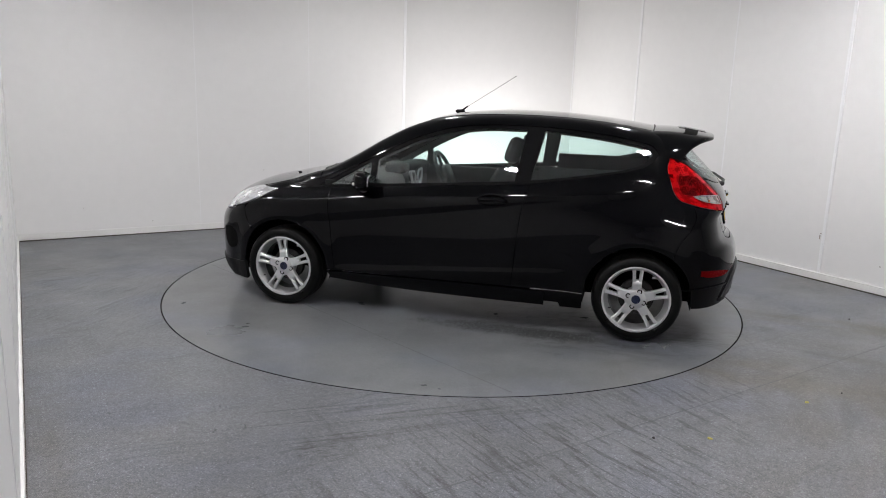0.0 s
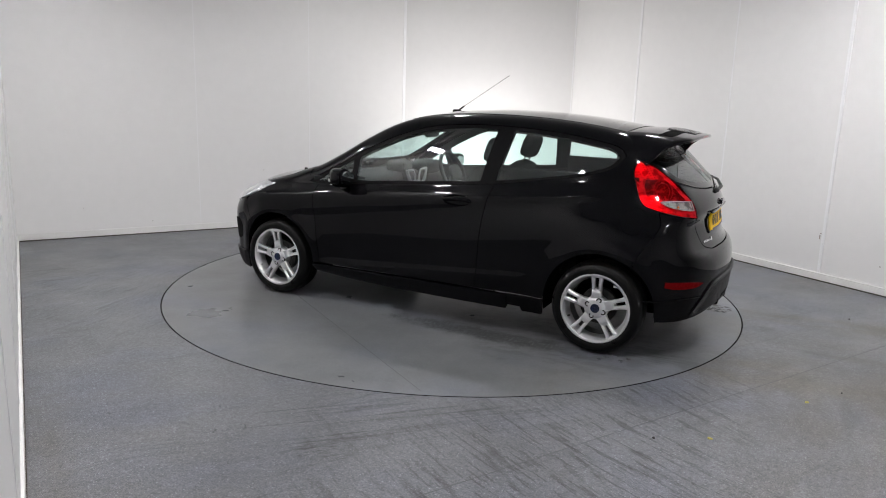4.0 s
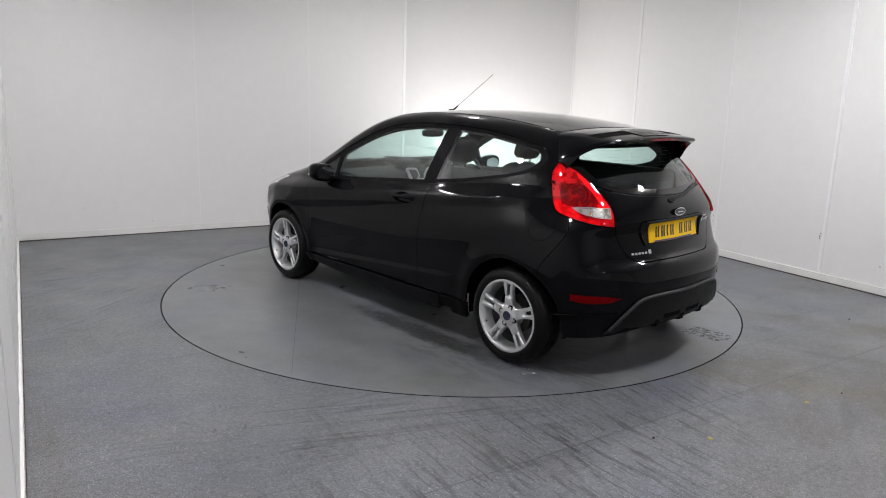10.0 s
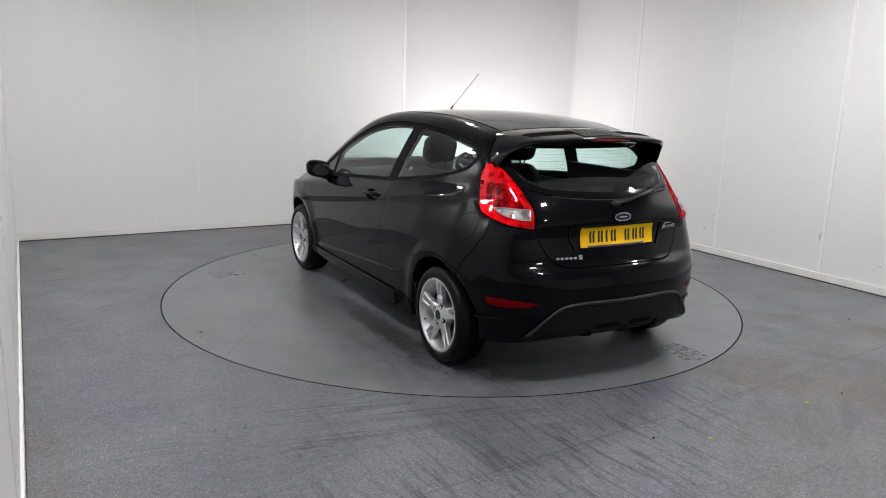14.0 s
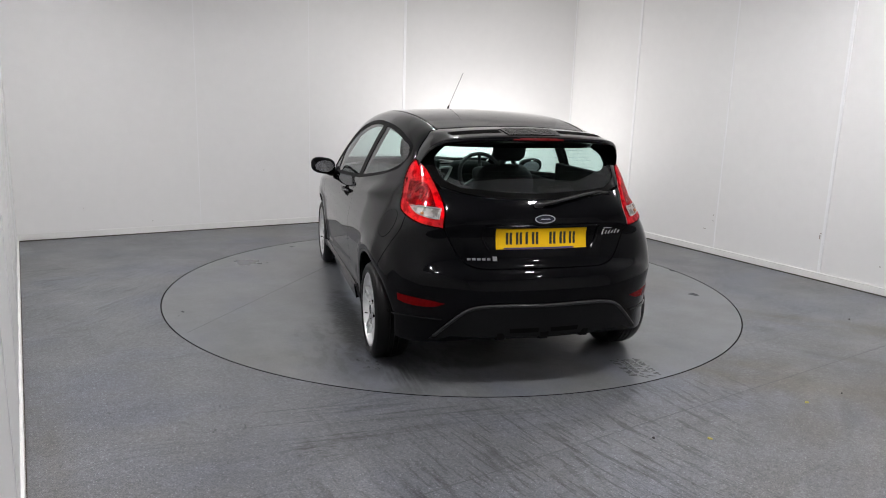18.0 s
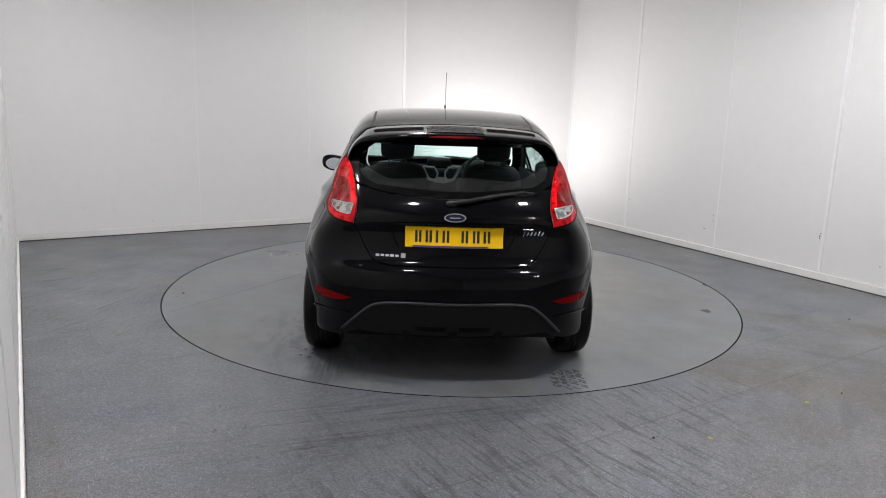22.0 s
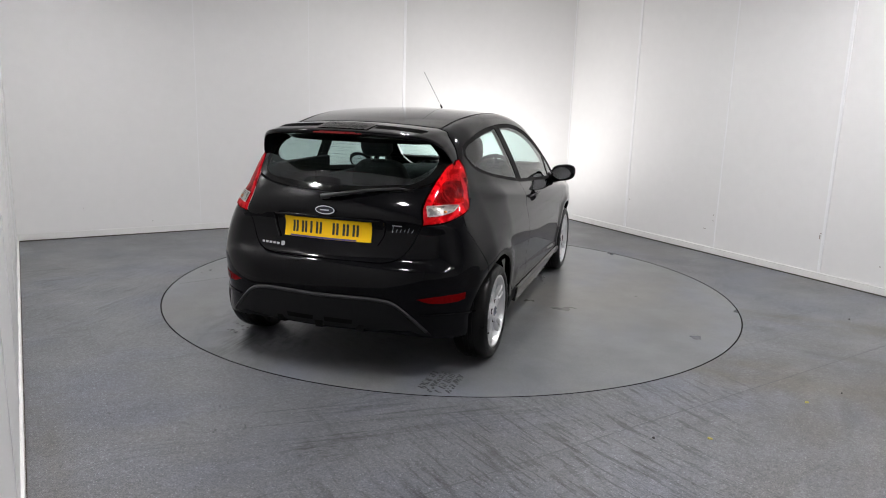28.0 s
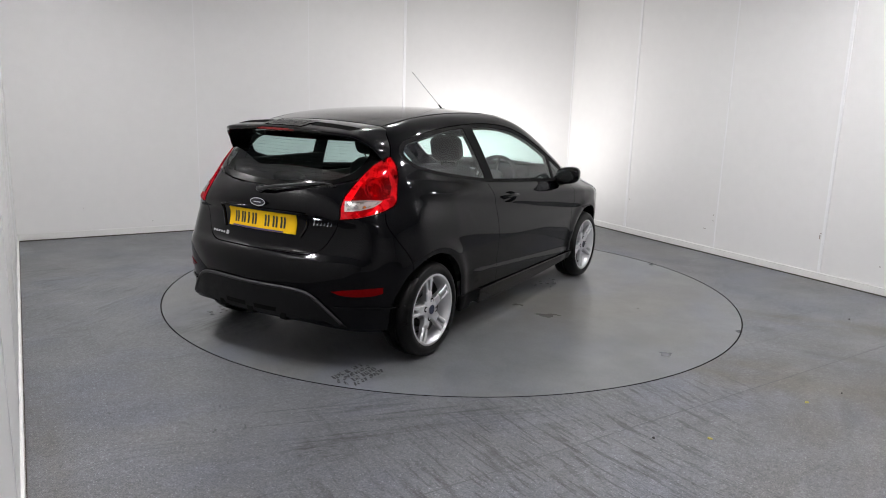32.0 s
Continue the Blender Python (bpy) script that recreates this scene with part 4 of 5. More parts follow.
panel("windscreen", "T", None, GLASS, car, lift=-0.004, thick=0.005, loop=mirrored_top([[(1.09, 0.0), (1.05, 0.35), (0.96, 0.630)], [(0.96, 0.638), (0.80, 0.612), (0.50, 0.560), (0.26, 0.524)], [(0.255, 0.50), (0.21, 0.25), (0.195, 0.0)]]), label="clear laminated windscreen")
panel("cowl", "T", None, TRIM, car, lift=-0.006, thick=0.01, loop=mirrored_top([[(1.155, 0.0), (1.11, 0.35), (1.0, 0.648)], [(0.965, 0.645), (1.05, 0.35), (1.09, 0.0)]]), label="black plastic scuttle panel")
panel("bonnet", "T", None, PAINT, car, loop=mirrored_top([[(1.90, 0.0), (1.87, 0.28), (1.77, 0.46), (1.62, 0.58), (1.46, 0.640)], [(1.46, 0.640), (1.35, 0.655), (1.15, 0.662), (1.005, 0.650)], [(1.005, 0.650), (1.11, 0.35), (1.155, 0.0)]]))
panel("front_bumper", "F", None, PAINT, car, loop=mirrored("F", [("F", deg((0, 0.735), (25, 0.725), (40, 0.71), (46.5, 0.69))), ("F", deg((48.5, 0.652), (58, 0.663), (72, 0.723))), ("S", [(1.565, 0.70), (1.555, 0.63), (1.489, 0.525)]), ("S", arc(AXLE, 43.5, -1)), ("S", [(1.590, 0.27), (1.61, 0.150)]), ("F", deg((62, 0.142), (40, 0.142), (0, 0.145)))]))
panel("front_grille", "F", None, TRIM, car, lift=0.006, loop=mirrored("F", [("F", deg((0, 0.50), (22, 0.49), (33, 0.44), (30, 0.33), (20, 0.30), (0, 0.295)))]), label="black lower grille")
panel("front_splitter", "F", None, PLASTIC, car, lift=0.012, thick=0.03, loop=mirrored("F", [("F", deg((0, 0.262), (45, 0.270), (70, 0.285))), ("F", deg((70, 0.150), (45, 0.142), (0, 0.142)))]), label="dark plastic front lip")


# ---- roof spoiler ----
SPOILER_SIDE = np.concatenate([onto("T", [(-1.270, 0.468)]), onto("S", spline([(-1.275, corner - 0.012), (-1.315, 1.31), (-1.355, 1.235)], 0.03)), onto("P", deg((69.0, 1.193)))])
SPOILER_SIDE = SPOILER_SIDE + np.array([0.008, 0, 0]) - normals(SPOILER_SIDE) * 0.003


def spoiler_line(u):
    """Front edge, trailing edge and underside root at u from -1 (right) to 1 (left)."""
    s, a = (1 if u >= 0 else -1), abs(u)
    if a <= 0.72:
        front = onto("T", [(-1.288 + 0.018 * (a / 0.72) ** 2, 0.462 * a / 0.72)])[0]
    else:
        f = (a - 0.72) / 0.28 * (len(SPOILER_SIDE) - 1)
        i = min(int(f), len(SPOILER_SIDE) - 2)
        front = SPOILER_SIDE[i] + (SPOILER_SIDE[i + 1] - SPOILER_SIDE[i]) * (f - i)
    # the wing's ends round down and forward onto the tops of the tail lamps
    c = 1 - math.sqrt(max(0.0, 1 - max(0.0, (a - 0.66) / 0.34) ** 2))
    y = 0.560 * a ** 0.93
    back = np.array([-1.670 + 0.055 * a**2.5, y, 1.337 - 0.030 * a**2]) * (1 - c) + (front + (-0.040, 0.002, -0.030)) * c
    root = onto("R", [(min(y, 0.53) * 0.97, 1.262)])[0] * (1 - c) + (front + (0.015, -0.030, -0.040)) * c
    m = np.array([1, s, 1])
    return front * m, back * m, root * m


def spoiler():
    us = np.sin(np.linspace(-math.pi / 2, math.pi / 2, 85))
    rows = []
    for u in us:
        a, b, c = spoiler_line(u)
        row = []
        for t in np.linspace(0, 1, 9):
            q = a + (b - a) * t
            q = q + np.array([0, 0, 0.017]) * math.sin(math.pi * t) * (1 - 0.5 * abs(u) ** 3) * (1 - t * 0.5)
            row.append(q)
        for dx, dz in ((-0.006, -0.004), (-0.008, -0.010), (-0.006, -0.017), (0.000, -0.022), (0.008, -0.024)):
            row.append(b + np.array([dx, 0, dz]))
        heel = b + np.array([0.008, 0, -0.024])
        for t in (0.12, 0.25, 0.4, 0.55, 0.7, 0.85, 1.0):
            q = heel * (1 - t) + (c + np.array([0.02, 0, 0])) * t
            row.append(q + np.array([0, 0, 0.016]) * math.sin(math.pi * t) * (1 - abs(u) ** 4))
        row[0] = a + np.array([0, 0, 0.001])
        rows.append(row)
    bm = bmesh.new()
    grid = [[bm.verts.new(q) for q in row] for row in rows]
    for A, B in zip(grid, grid[1:]):
        for i in range(len(A) - 1):
            bm.faces.new((A[i], A[i + 1], B[i + 1], B[i]))
    return part("roof_spoiler", bm, PAINT, car, smooth=True, label="gloss black roof spoiler")


wing = spoiler()
joint = np.array([spoiler_line(u)[0] for u in np.sin(np.linspace(-math.pi / 2, math.pi / 2, 85))])
part("spoiler_joint", tube(joint + (0.004, 0, 0.0), 0.0035, 6), PIT, wing, "dark joint to the roof panel")


def on_spoiler(name, u0, u1, t0, t1, material, lift=0.0015, label=""):
    """A thin inlay on the spoiler's upper face."""
    bm = bmesh.new()
    rows = []
    for u in np.linspace(u0, u1, 13):
        a, b, c = spoiler_line(u)
        row = []
        for t in np.linspace(t0, t1, 7):
            q = a + (b - a) * t + np.array([0, 0, 0.017]) * math.sin(math.pi * t) * (1 - 0.5 * abs(u) ** 3) * (1 - t * 0.5)
            row.append(bm.verts.new(q + np.array([0, 0, lift])))
        rows.append(row)
    for A, B in zip(rows, rows[1:]):
        for i in range(len(A) - 1):
            bm.faces.new((A[i], A[i + 1], B[i + 1], B[i]))
    bmesh.ops.solidify(bm, geom=bm.faces[:], thickness=0.002)
    return part(name, bm, material, wing, label, smooth=True)


# each slot is a black inlay that paints its shade; nothing is cut out
for s in (1, -1):
    on_spoiler("spoiler_slot", s * 0.28, s * 0.74, 0.52, 0.74, PIT, label="black inlay for the shade of a spoiler slot")
on_spoiler("spoiler_cover", -0.25, 0.25, 0.42, 0.90, PAINT, 0.0045, label="gloss black centre cover")
bm = bmesh.new()
ring = []
for k in range(13):
    y = -0.145 + 0.29 * k / 12
    x = -1.674 + 0.06 * (y / 0.6) ** 2
    ring.append([bm.verts.new((x + dx, y, 1.324 + dz)) for dx, dz in ((-0.005, -0.006), (-0.006, 0.0), (-0.004, 0.006), (0.006, 0.006), (0.006, -0.006))])
for A, B in zip(ring, ring[1:]):
    for i in range(5):
        bm.faces.new((A[i], A[(i + 1) % 5], B[(i + 1) % 5], B[i]))
bm.faces.new(ring[0][::-1])
bm.faces.new(ring[-1])
part("brake_lamp", bm, RED_BRAKE, wing, "long red high-level brake lamp")

# ---- number plate, badges, wiper, aerial ----
PLATE_Z = 0.806
plate = panel("number_plate", "R", [("R", [(0.26, PLATE_Z + 0.0555), (-0.26, PLATE_Z + 0.0555)]), ("R", [(-0.26, PLATE_Z + 0.0555), (-0.26, PLATE_Z - 0.0555)]), ("R", [(-0.26, PLATE_Z - 0.0555), (0.26, PLATE_Z - 0.0555)]), ("R", [(0.26, PLATE_Z - 0.0555), (0.26, PLATE_Z + 0.0555)])],
              YELLOW, car, gap=0, lift=0.008, thick=0.012, label="yellow rear number plate")


def on_plate(name, y, dz, wide, high, material, label="", depth=0.003):
    """A mark on the plate's face, in pieces that follow its curve."""
    bm = bmesh.new()
    k = max(1, int(wide / 0.03))
    for i in range(k):
        for half in (-0.25, 0.25) if high > 0.03 else (0,):
            p = onto("R", [(y + wide * ((i + 0.5) / k - 0.5), PLATE_Z + dz + half * high)])
            n = normals(p)[0]
            turn = Vector((-n[0], -n[1], -n[2])).to_track_quat("X", "Z").to_matrix().to_4x4()
            box(0, 0, 0, depth, wide / k, high / (2 if high > 0.03 else 1), m=Matrix.Translation(Vector(p[0]) + Vector(n) * 0.0082) @ turn, bm=bm)
    return part(name, bm, material, plate, label)


for y, wide in ((0.190, 0.034), (0.135, 0.034), (0.092, 0.0), (0.045, 0.036), (-0.055, 0.036), (-0.115, 0.036), (-0.172, 0.036)):
    for e in (1, -1) if wide else (0,):
        on_plate("plate_bar", y + e * (wide - 0.0135) / 2, 0.006, 0.0135, 0.072, INK)
on_plate("plate_strip", 0.02, -0.0505, 0.40, 0.009, PURPLE, "purple lower strip")
for y in (0.236, -0.228):
    on_plate("plate_screw", y, 0, 0.010, 0.010, YELLOW, depth=0.006)
# bars added to catch highlights like the recess's slanted sides, which aren't modelled
for s in (1, -1):
    q = onto("R", spline([(s * 0.335, 0.868), (s * 0.325, 0.80), (s * 0.295, 0.742)], 0.02)) + np.array([-0.002, 0, 0])
    part("recess_highlight", tube(q, 0.0075, 8), PAINT, car, smooth=True)
q = onto("R", [(0, 0.905)])[0]
part("recess_lip", blob(q[0] + 0.010, 0, 0.872, 0.026, 0.64, 0.018, 4), PAINT, car, smooth=True)


def oval(name, at, ry, rz, depth, material, parent, label=""):
    bm = bmesh.new()
    m = Matrix.Translation(at) @ Matrix.Rotation(radians(90), 4, "Y") @ Matrix.Diagonal((rz, ry, 1, 1))
    bmesh.ops.create_cone(bm, cap_ends=True, segments=40, radius1=1, radius2=0.94, depth=depth, matrix=m)
    return part(name, bm, material, parent, label)


badge = oval("tailgate_badge", (q[0] - 0.007, 0, 0.915), 0.058, 0.024, 0.012, CHROME, car, "oval chrome-rimmed blue badge")
oval("badge_face", (q[0] - 0.0135, 0, 0.915), 0.051, 0.0185, 0.003, BLUE, badge)
part("badge_bar", box(q[0] - 0.0155, 0, 0.915, 0.002, 0.055, 0.006), CHROME, badge)


def tail_script(name, spans, y_at, z_at, material, label):
    """Chrome lettering as plain bars that follow the tailgate."""
    holder = tagged(new(name), label)
    holder.parent = car
    for dy, dz, wy, hz in spans:
        p = onto("R", [(y_at + dy, z_at + dz)])[0]
        n = normals(np.array([p]))[0]
        turn = Vector((-n[0], -n[1], -n[2])).to_track_quat("X", "Z").to_matrix().to_4x4()
        part("script_bar", box(0, 0, 0, 0.004, wy, hz), material, holder).matrix_local = Matrix.Translation(Vector(p) + Vector(n) * 0.002) @ turn
    return holder


tail_script("trim_script", [(0.115 - 0.026 * k, 0, 0.019, 0.012) for k in range(5)] + [(-0.022, 0.003, 0.024, 0.024)], 0.29, 0.700, CHROME, "small chrome trim lettering bars")
script = tagged(new("model_script"), "slanted chrome script bars")
script.parent = car
for k, (low, high) in enumerate(((-0.016, 0.022), (-0.013, 0.006), (-0.014, 0.007), (-0.012, 0.006), (-0.014, 0.014), (-0.013, 0.006))):
    at = onto("R", spline([(-0.380 - 0.021 * k, 0.829 + high), (-0.370 - 0.021 * k, 0.829 + low)], 0.006))
    part("script_bar", tube(at + normals(at) * 0.0015, 0.0032 if k else 0.004, 6), CHROME, script, smooth=True)
at = onto("R", spline([(-0.372, 0.852), (-0.425, 0.850)], 0.01))
part("script_bar", tube(at + normals(at) * 0.0015, 0.0028, 6), CHROME, script, smooth=True)

p0, p1 = onto("R", [(0.0, 0.992)])[0], onto("R", [(-0.43, 1.036)])[0]
wiper = part("rear_wiper", tube([p0 + (-0.018, 0.03, -0.008), p0 + (-0.030, -0.06, 0.010), (p0 + p1) / 2 + (-0.030, -0.02, 0.016), p1 + (-0.012, 0.06, 0.004), p1 + (-0.010, 0, 0)], 0.013, 10, r_end=0.004), TRIM, car, "black rear wiper", smooth=True)
part("wiper_blade", tube([p0 + (-0.012, -0.04, -0.006), (p0 + p1) / 2 + (-0.010, 0, -0.008), p1 + (-0.006, -0.02, -0.004)], 0.005, 6), RUBBER, wiper)
part("wiper_cap", blob(p0[0] - 0.014, 0.02, p0[2] - 0.008, 0.035, 0.06, 0.034, 2.5, 10), TRIM, wiper, smooth=True)

roof_at = onto("T", [(0.15, 0.0)])[0]
aerial = part("aerial", tube([roof_at + (0, 0, 0.01), (0.10, 0, roof_at[2] + 0.045)], 0.008, 10, r_end=0.006), RUBBER, car, "thin black roof aerial")
part("aerial_rod", tube([(0.10, 0, roof_at[2] + 0.045), (-0.250, 0.008, 1.684)], 0.0017, 6), INK, aerial)
part("aerial_tip", tube([(-0.250, 0.008, 1.684), (-0.262, 0.008, 1.691)], 0.0030, 6), INK, aerial)
part("aerial_foot", blob(0.16, 0, roof_at[2] + 0.006, 0.075, 0.04, 0.03, 2.4, 10), RUBBER, aerial, smooth=True)
for s, y0, y1 in ((1, 0.05, 0.52), (-1, -0.50, -0.05)):
    w0, w1 = onto("T", [(1.12, y0), (1.06 - 0.04 * abs(y1), y1)])
    part("front_wiper", tube([w0 + (0, 0, 0.000), (w0 + w1) / 2 + (0, 0, -0.002), w1 + (0, 0, -0.002)], 0.007, 8), TRIM, car, "black windscreen wiper", smooth=True)
q = onto("T", [(1.33, 0.36), (1.33, -0.36)])
for p in q:
    part("washer_jet", blob(p[0], p[1], p[2] + 0.004, 0.03, 0.02, 0.014, 2.4, 8), TRIM, car, smooth=True)

# ---- fuel flap ----
q = circle(1, 32)
panel("fuel_flap_gap", "S", None, PIT, car, loop=np.array([(-1.425, 0.838)]) + q * 0.0768, gap=0, lift=0.0004, thick=0.002)
panel("fuel_flap", "S", None, PAINT, car, loop=np.array([(-1.425, 0.838)]) + q * 0.0745, gap=0, lift=0.0012, thick=0.003, step=0.02)

# ---- door handles and mirrors ----
for s in (1, -1):
    door = [o for o in car.children if o.name.split(".")[0] == "door"][0 if s == 1 else 1]
    p, n = bump_out(-0.275, s, 0.868)
    turn = n.to_track_quat("Y", "Z").to_matrix().to_4x4()
    panel("handle_dish", "S", None, PAINT, door, loop=np.array([(-0.275, 0.866)]) + q * (0.108, 0.042), gap=0, lift=-0.020, thick=0.003, step=0.02, mirror=s < 0)
    bar = part("door_handle", tube([(-0.095, -0.006, 0.0), (-0.08, 0.022, 0.002), (0, 0.032, 0.004), (0.08, 0.022, 0.002), (0.095, -0.006, 0.0)], 0.0125, 12), PAINT, door, "body-coloured pull handle", smooth=True)
    bar.matrix_local = Matrix.Translation(p) @ turn
    # mirror
    fold = Matrix.Translation((0.612, s * 0.900, 0.950)) @ Matrix.Rotation(radians(-2 * s), 4, "Z")
    shell = blob(0, 0, 0, 0.105, 0.195, 0.134, 3.2, 20)
    for v in shell.verts:
        out = v.co.y * s / 0.0975
        v.co.z *= 1 - 0.16 * max(0.0, out) ** 2
        v.co.x -= 0.020 * max(0.0, out) ** 2
        v.co.z += 0.012 * out
    bmesh.ops.transform(shell, matrix=fold, verts=shell.verts[:])
    mirror = part("door_mirror", shell, PAINT, car, "black door mirror housing", smooth=True)
    part("mirror_arm", tube([(0.59, s * 0.90, 0.925), (0.63, s * 0.83, 0.890), (0.67, s * 0.78, 0.895)], 0.030, 10), FRAME, mirror, smooth=True)
    glass = disc_y(0, 0, 0, 1, 1, 40)
    bmesh.ops.transform(glass, matrix=fold @ Matrix.Translation((-0.0515, -0.010 * s, 0.0)) @ Matrix.Rotation(radians(2 * s), 4, "Z") @ Matrix.Rotation(radians(-2.5), 4, "Y") @ Matrix.Rotation(radians(90), 4, "Z") @ Matrix.Diagonal((0.074, 0.010, 0.047, 1)), verts=glass.verts[:])
    part("mirror_glass", glass, CHROME, mirror, "silvered mirror glass")
    part("side_repeater", blob(0.034, s * 0.035, -0.014, 0.03, 0.10, 0.026, 2.6, 10, m=fold), CLEAR_LENS, mirror, "clear side repeater lens", smooth=True)
    part("mirror_base", blob(0.69, s * 0.755, 0.912, 0.13, 0.05, 0.05, 2.6, 10), FRAME, mirror, smooth=True)

# ---- wheels ----


def wheel():
    """Left wheel at the origin, its outer face towards +y."""
    ob = new("wheel")
    half_w, ro, ri = 0.0975, WHEEL_R, 0.205
    tyre = [(ri, -0.085), (ri + 0.02, -half_w), (0.255, -half_w - 0.004), (0.274, -0.088), (0.283, -0.070), (ro, -0.045), (ro + 0.0, -0.031), (ro - 0.006, -0.030), (ro - 0.006, -0.024), (ro, -0.023), (ro, -0.003), (ro - 0.006, -0.003), (ro - 0.006, 0.003), (ro, 0.003), (ro, 0.023), (ro - 0.006, 0.024), (ro - 0.006, 0.030), (ro, 0.031),
            (ro, 0.045), (0.283, 0.070), (0.274, 0.088), (0.268, 0.094), (0.262, 0.0955), (0.255, half_w + 0.004), (0.235, half_w + 0.006), (ri + 0.018, half_w + 0.001), (ri + 0.004, 0.090), (ri, 0.085)]
    part("tyre", lathe(tyre, 80), RUBBER, ob, "black low-profile tyre", smooth=True)
    lip = [(0.214, 0.097), (0.222, 0.094), (0.222, 0.082), (0.207, 0.060), (0.190, 0.020), (0.180, 0.020), (0.188, 0.055), (0.196, 0.080), (0.206, 0.095)]
    part("rim", lathe(lip, 80), ALLOY, ob, "silver alloy rim", smooth=True)
    barrel = [(0.190, 0.020), (0.185, -0.06), (0.205, -0.085), (0.198, -0.085), (0.178, -0.06), (0.180, 0.020)]
    part("barrel", lathe(barrel, 80), BARREL, ob, "shaded inner barrel of the rim", smooth=True)
    hub = bmesh.new()
    prof = [(0.0001, 0.083), (0.036, 0.083), (0.062, 0.079), (0.073, 0.070), (0.075, 0.02), (0.0001, 0.02)]
    lathe(prof, 48, hub)
    part("hub", hub, ALLOY, ob, smooth=True)
    for k in range(5):
        a = radians(90 + 72 * k)
        turn = Matrix.Rotation(-a, 4, "Y")
        bm = bmesh.new()
        def bar(stations):
            ring = []
            for r, lo, hi, top, low in stations:
                c = 0.005
                ring.append([bm.verts.new(v) for v in ((r, low, lo), (r, top - c, lo), (r, top, lo + c), (r, top, hi - c), (r, top - c, hi), (r, low, hi))])
            for A, B in zip(ring, ring[1:]):
                for i in range(6):
                    bm.faces.new((A[i], A[(i + 1) % 6], B[(i + 1) % 6], B[i]))
            bm.faces.new(ring[0][::-1])
            bm.faces.new(ring[-1])
        # the two bars of a spoke, joined at the hub and at the rim
        for e in (1, -1):
            sides = ((0.118, 0.0085, 0.0300, 0.081, 0.052), (0.150, 0.0105, 0.0315, 0.086, 0.058), (0.178, 0.0120, 0.0345, 0.088, 0.062), (0.197, 0.0130, 0.0400, 0.088, 0.064))
            bar([(r_, min(a_ * e, b_ * e), max(a_ * e, b_ * e), t_, l_) for r_, a_, b_, t_, l_ in sides])
        bar(((0.040, -0.040, 0.040, 0.074, 0.03), (0.062, -0.033, 0.033, 0.078, 0.038), (0.090, -0.0295, 0.0295, 0.080, 0.046), (0.106, -0.0295, 0.0295, 0.081, 0.050), (0.120, -0.0300, 0.0300, 0.072, 0.052), (0.128, -0.0305, 0.0305, 0.060, 0.052)))
        bar(((0.194, -0.0415, 0.0415, 0.0875, 0.056), (0.203, -0.050, 0.050, 0.089, 0.058), (0.211, -0.060, 0.060, 0.089, 0.062)))
        bmesh.ops.transform(bm, matrix=turn, verts=bm.verts[:])
        part("spoke", bm, ALLOY, ob, smooth=True)
    cap = part("hub_cap", disc_y(0, 0.080, 0, 0.031, 0.006, 28), ALLOY, ob, "hub cap with blue centre")
    part("cap_face", disc_y(0, 0.0855, 0, 0.0285, 0.002, 28), BLUE, cap)
    for k in range(4):
        a = radians(22 + 90 * k)
        part("wheel_nut", disc_y(0.054 * math.cos(a), 0.067, 0.054 * math.sin(a), 0.0105, 0.0155, 6), ALLOY, ob)
        # black disc for the shade in the nut's well; no hollow is cut
        part("nut_well_shade", disc_y(0.054 * math.cos(a), 0.064, 0.054 * math.sin(a), 0.0165, 0.0172, 20), PIT, ob)
    part("brake_drum", disc_y(0, -0.03, 0, 0.115, 0.04, 48), BRAKE, ob, "brake drum with the wheel's inner shade in its dark colour")
    part("wheel_weight", box(-0.105, 0.030, 0.140, 0.030, 0.012, 0.014), ALLOY, ob, bevel=0.003)
    part("valve", tube([(0.17, 0.075, -0.075), (0.155, 0.09, -0.068)], 0.005, 6), RUBBER, ob)
    return ob


first = wheel()
first.parent = car
for x, s, turn in ((-AXLE, 1, 0.0), (AXLE, 1, 4.0), (-AXLE, -1, 10.0), (AXLE, -1, 26.0)):
    m = pose(x, s * 0.744, WHEEL_R, 0, 0, 0 if s > 0 else 180) @ Matrix.Rotation(radians(turn), 4, "Y")
    if x < 0 and s > 0:
        first.matrix_local = m
    else:
        copy_thing(first, m)
# wheel housings
for x in (AXLE, -AXLE):
    for s in (1, -1):
        bm = bmesh.new()
        ring = []
        for a in np.linspace(-12, 192, 30):
            r = 0.350
            c, e = math.cos(radians(a)), math.sin(radians(a))
            outer = min(0.80, float(flank(np.array([x + r * c]), np.array([HUB_Z + r * e]))[0]) - 0.010)
            ring.append([bm.verts.new((x + r * c, s * 0.48, HUB_Z + r * e)), bm.verts.new((x + r * c, s * outer, HUB_Z + r * e))])
        for A, B in zip(ring, ring[1:]):
            bm.faces.new((A[0], A[1], B[1], B[0]))
        bm.faces.new([r[0] for r in ring])
        bmesh.ops.solidify(bm, geom=bm.faces[:], thickness=0.004)
        part("wheel_housing", bm, PIT, car)

# ---- under the body and inside ----
part("floor_pan", box(-0.05, 0, 0.24, 3.2, 0.94, 0.06), PIT, car)
part("exhaust_box", blob(-1.55, -0.28, 0.29, 0.38, 0.28, 0.11, 4, 12), PIT, car, smooth=True)
part("exhaust_tip", tube([(-1.70, -0.30, 0.280), (-1.80, -0.31, 0.275)], 0.022, 16), PIT, car, smooth=True)
part("bulkhead", box(1.02, 0, 0.58, 0.06, 1.30, 0.62), PIT, car)
part("boot_floor", box(-1.42, 0, 0.50, 0.66, 0.94, 0.06), PIT, car)
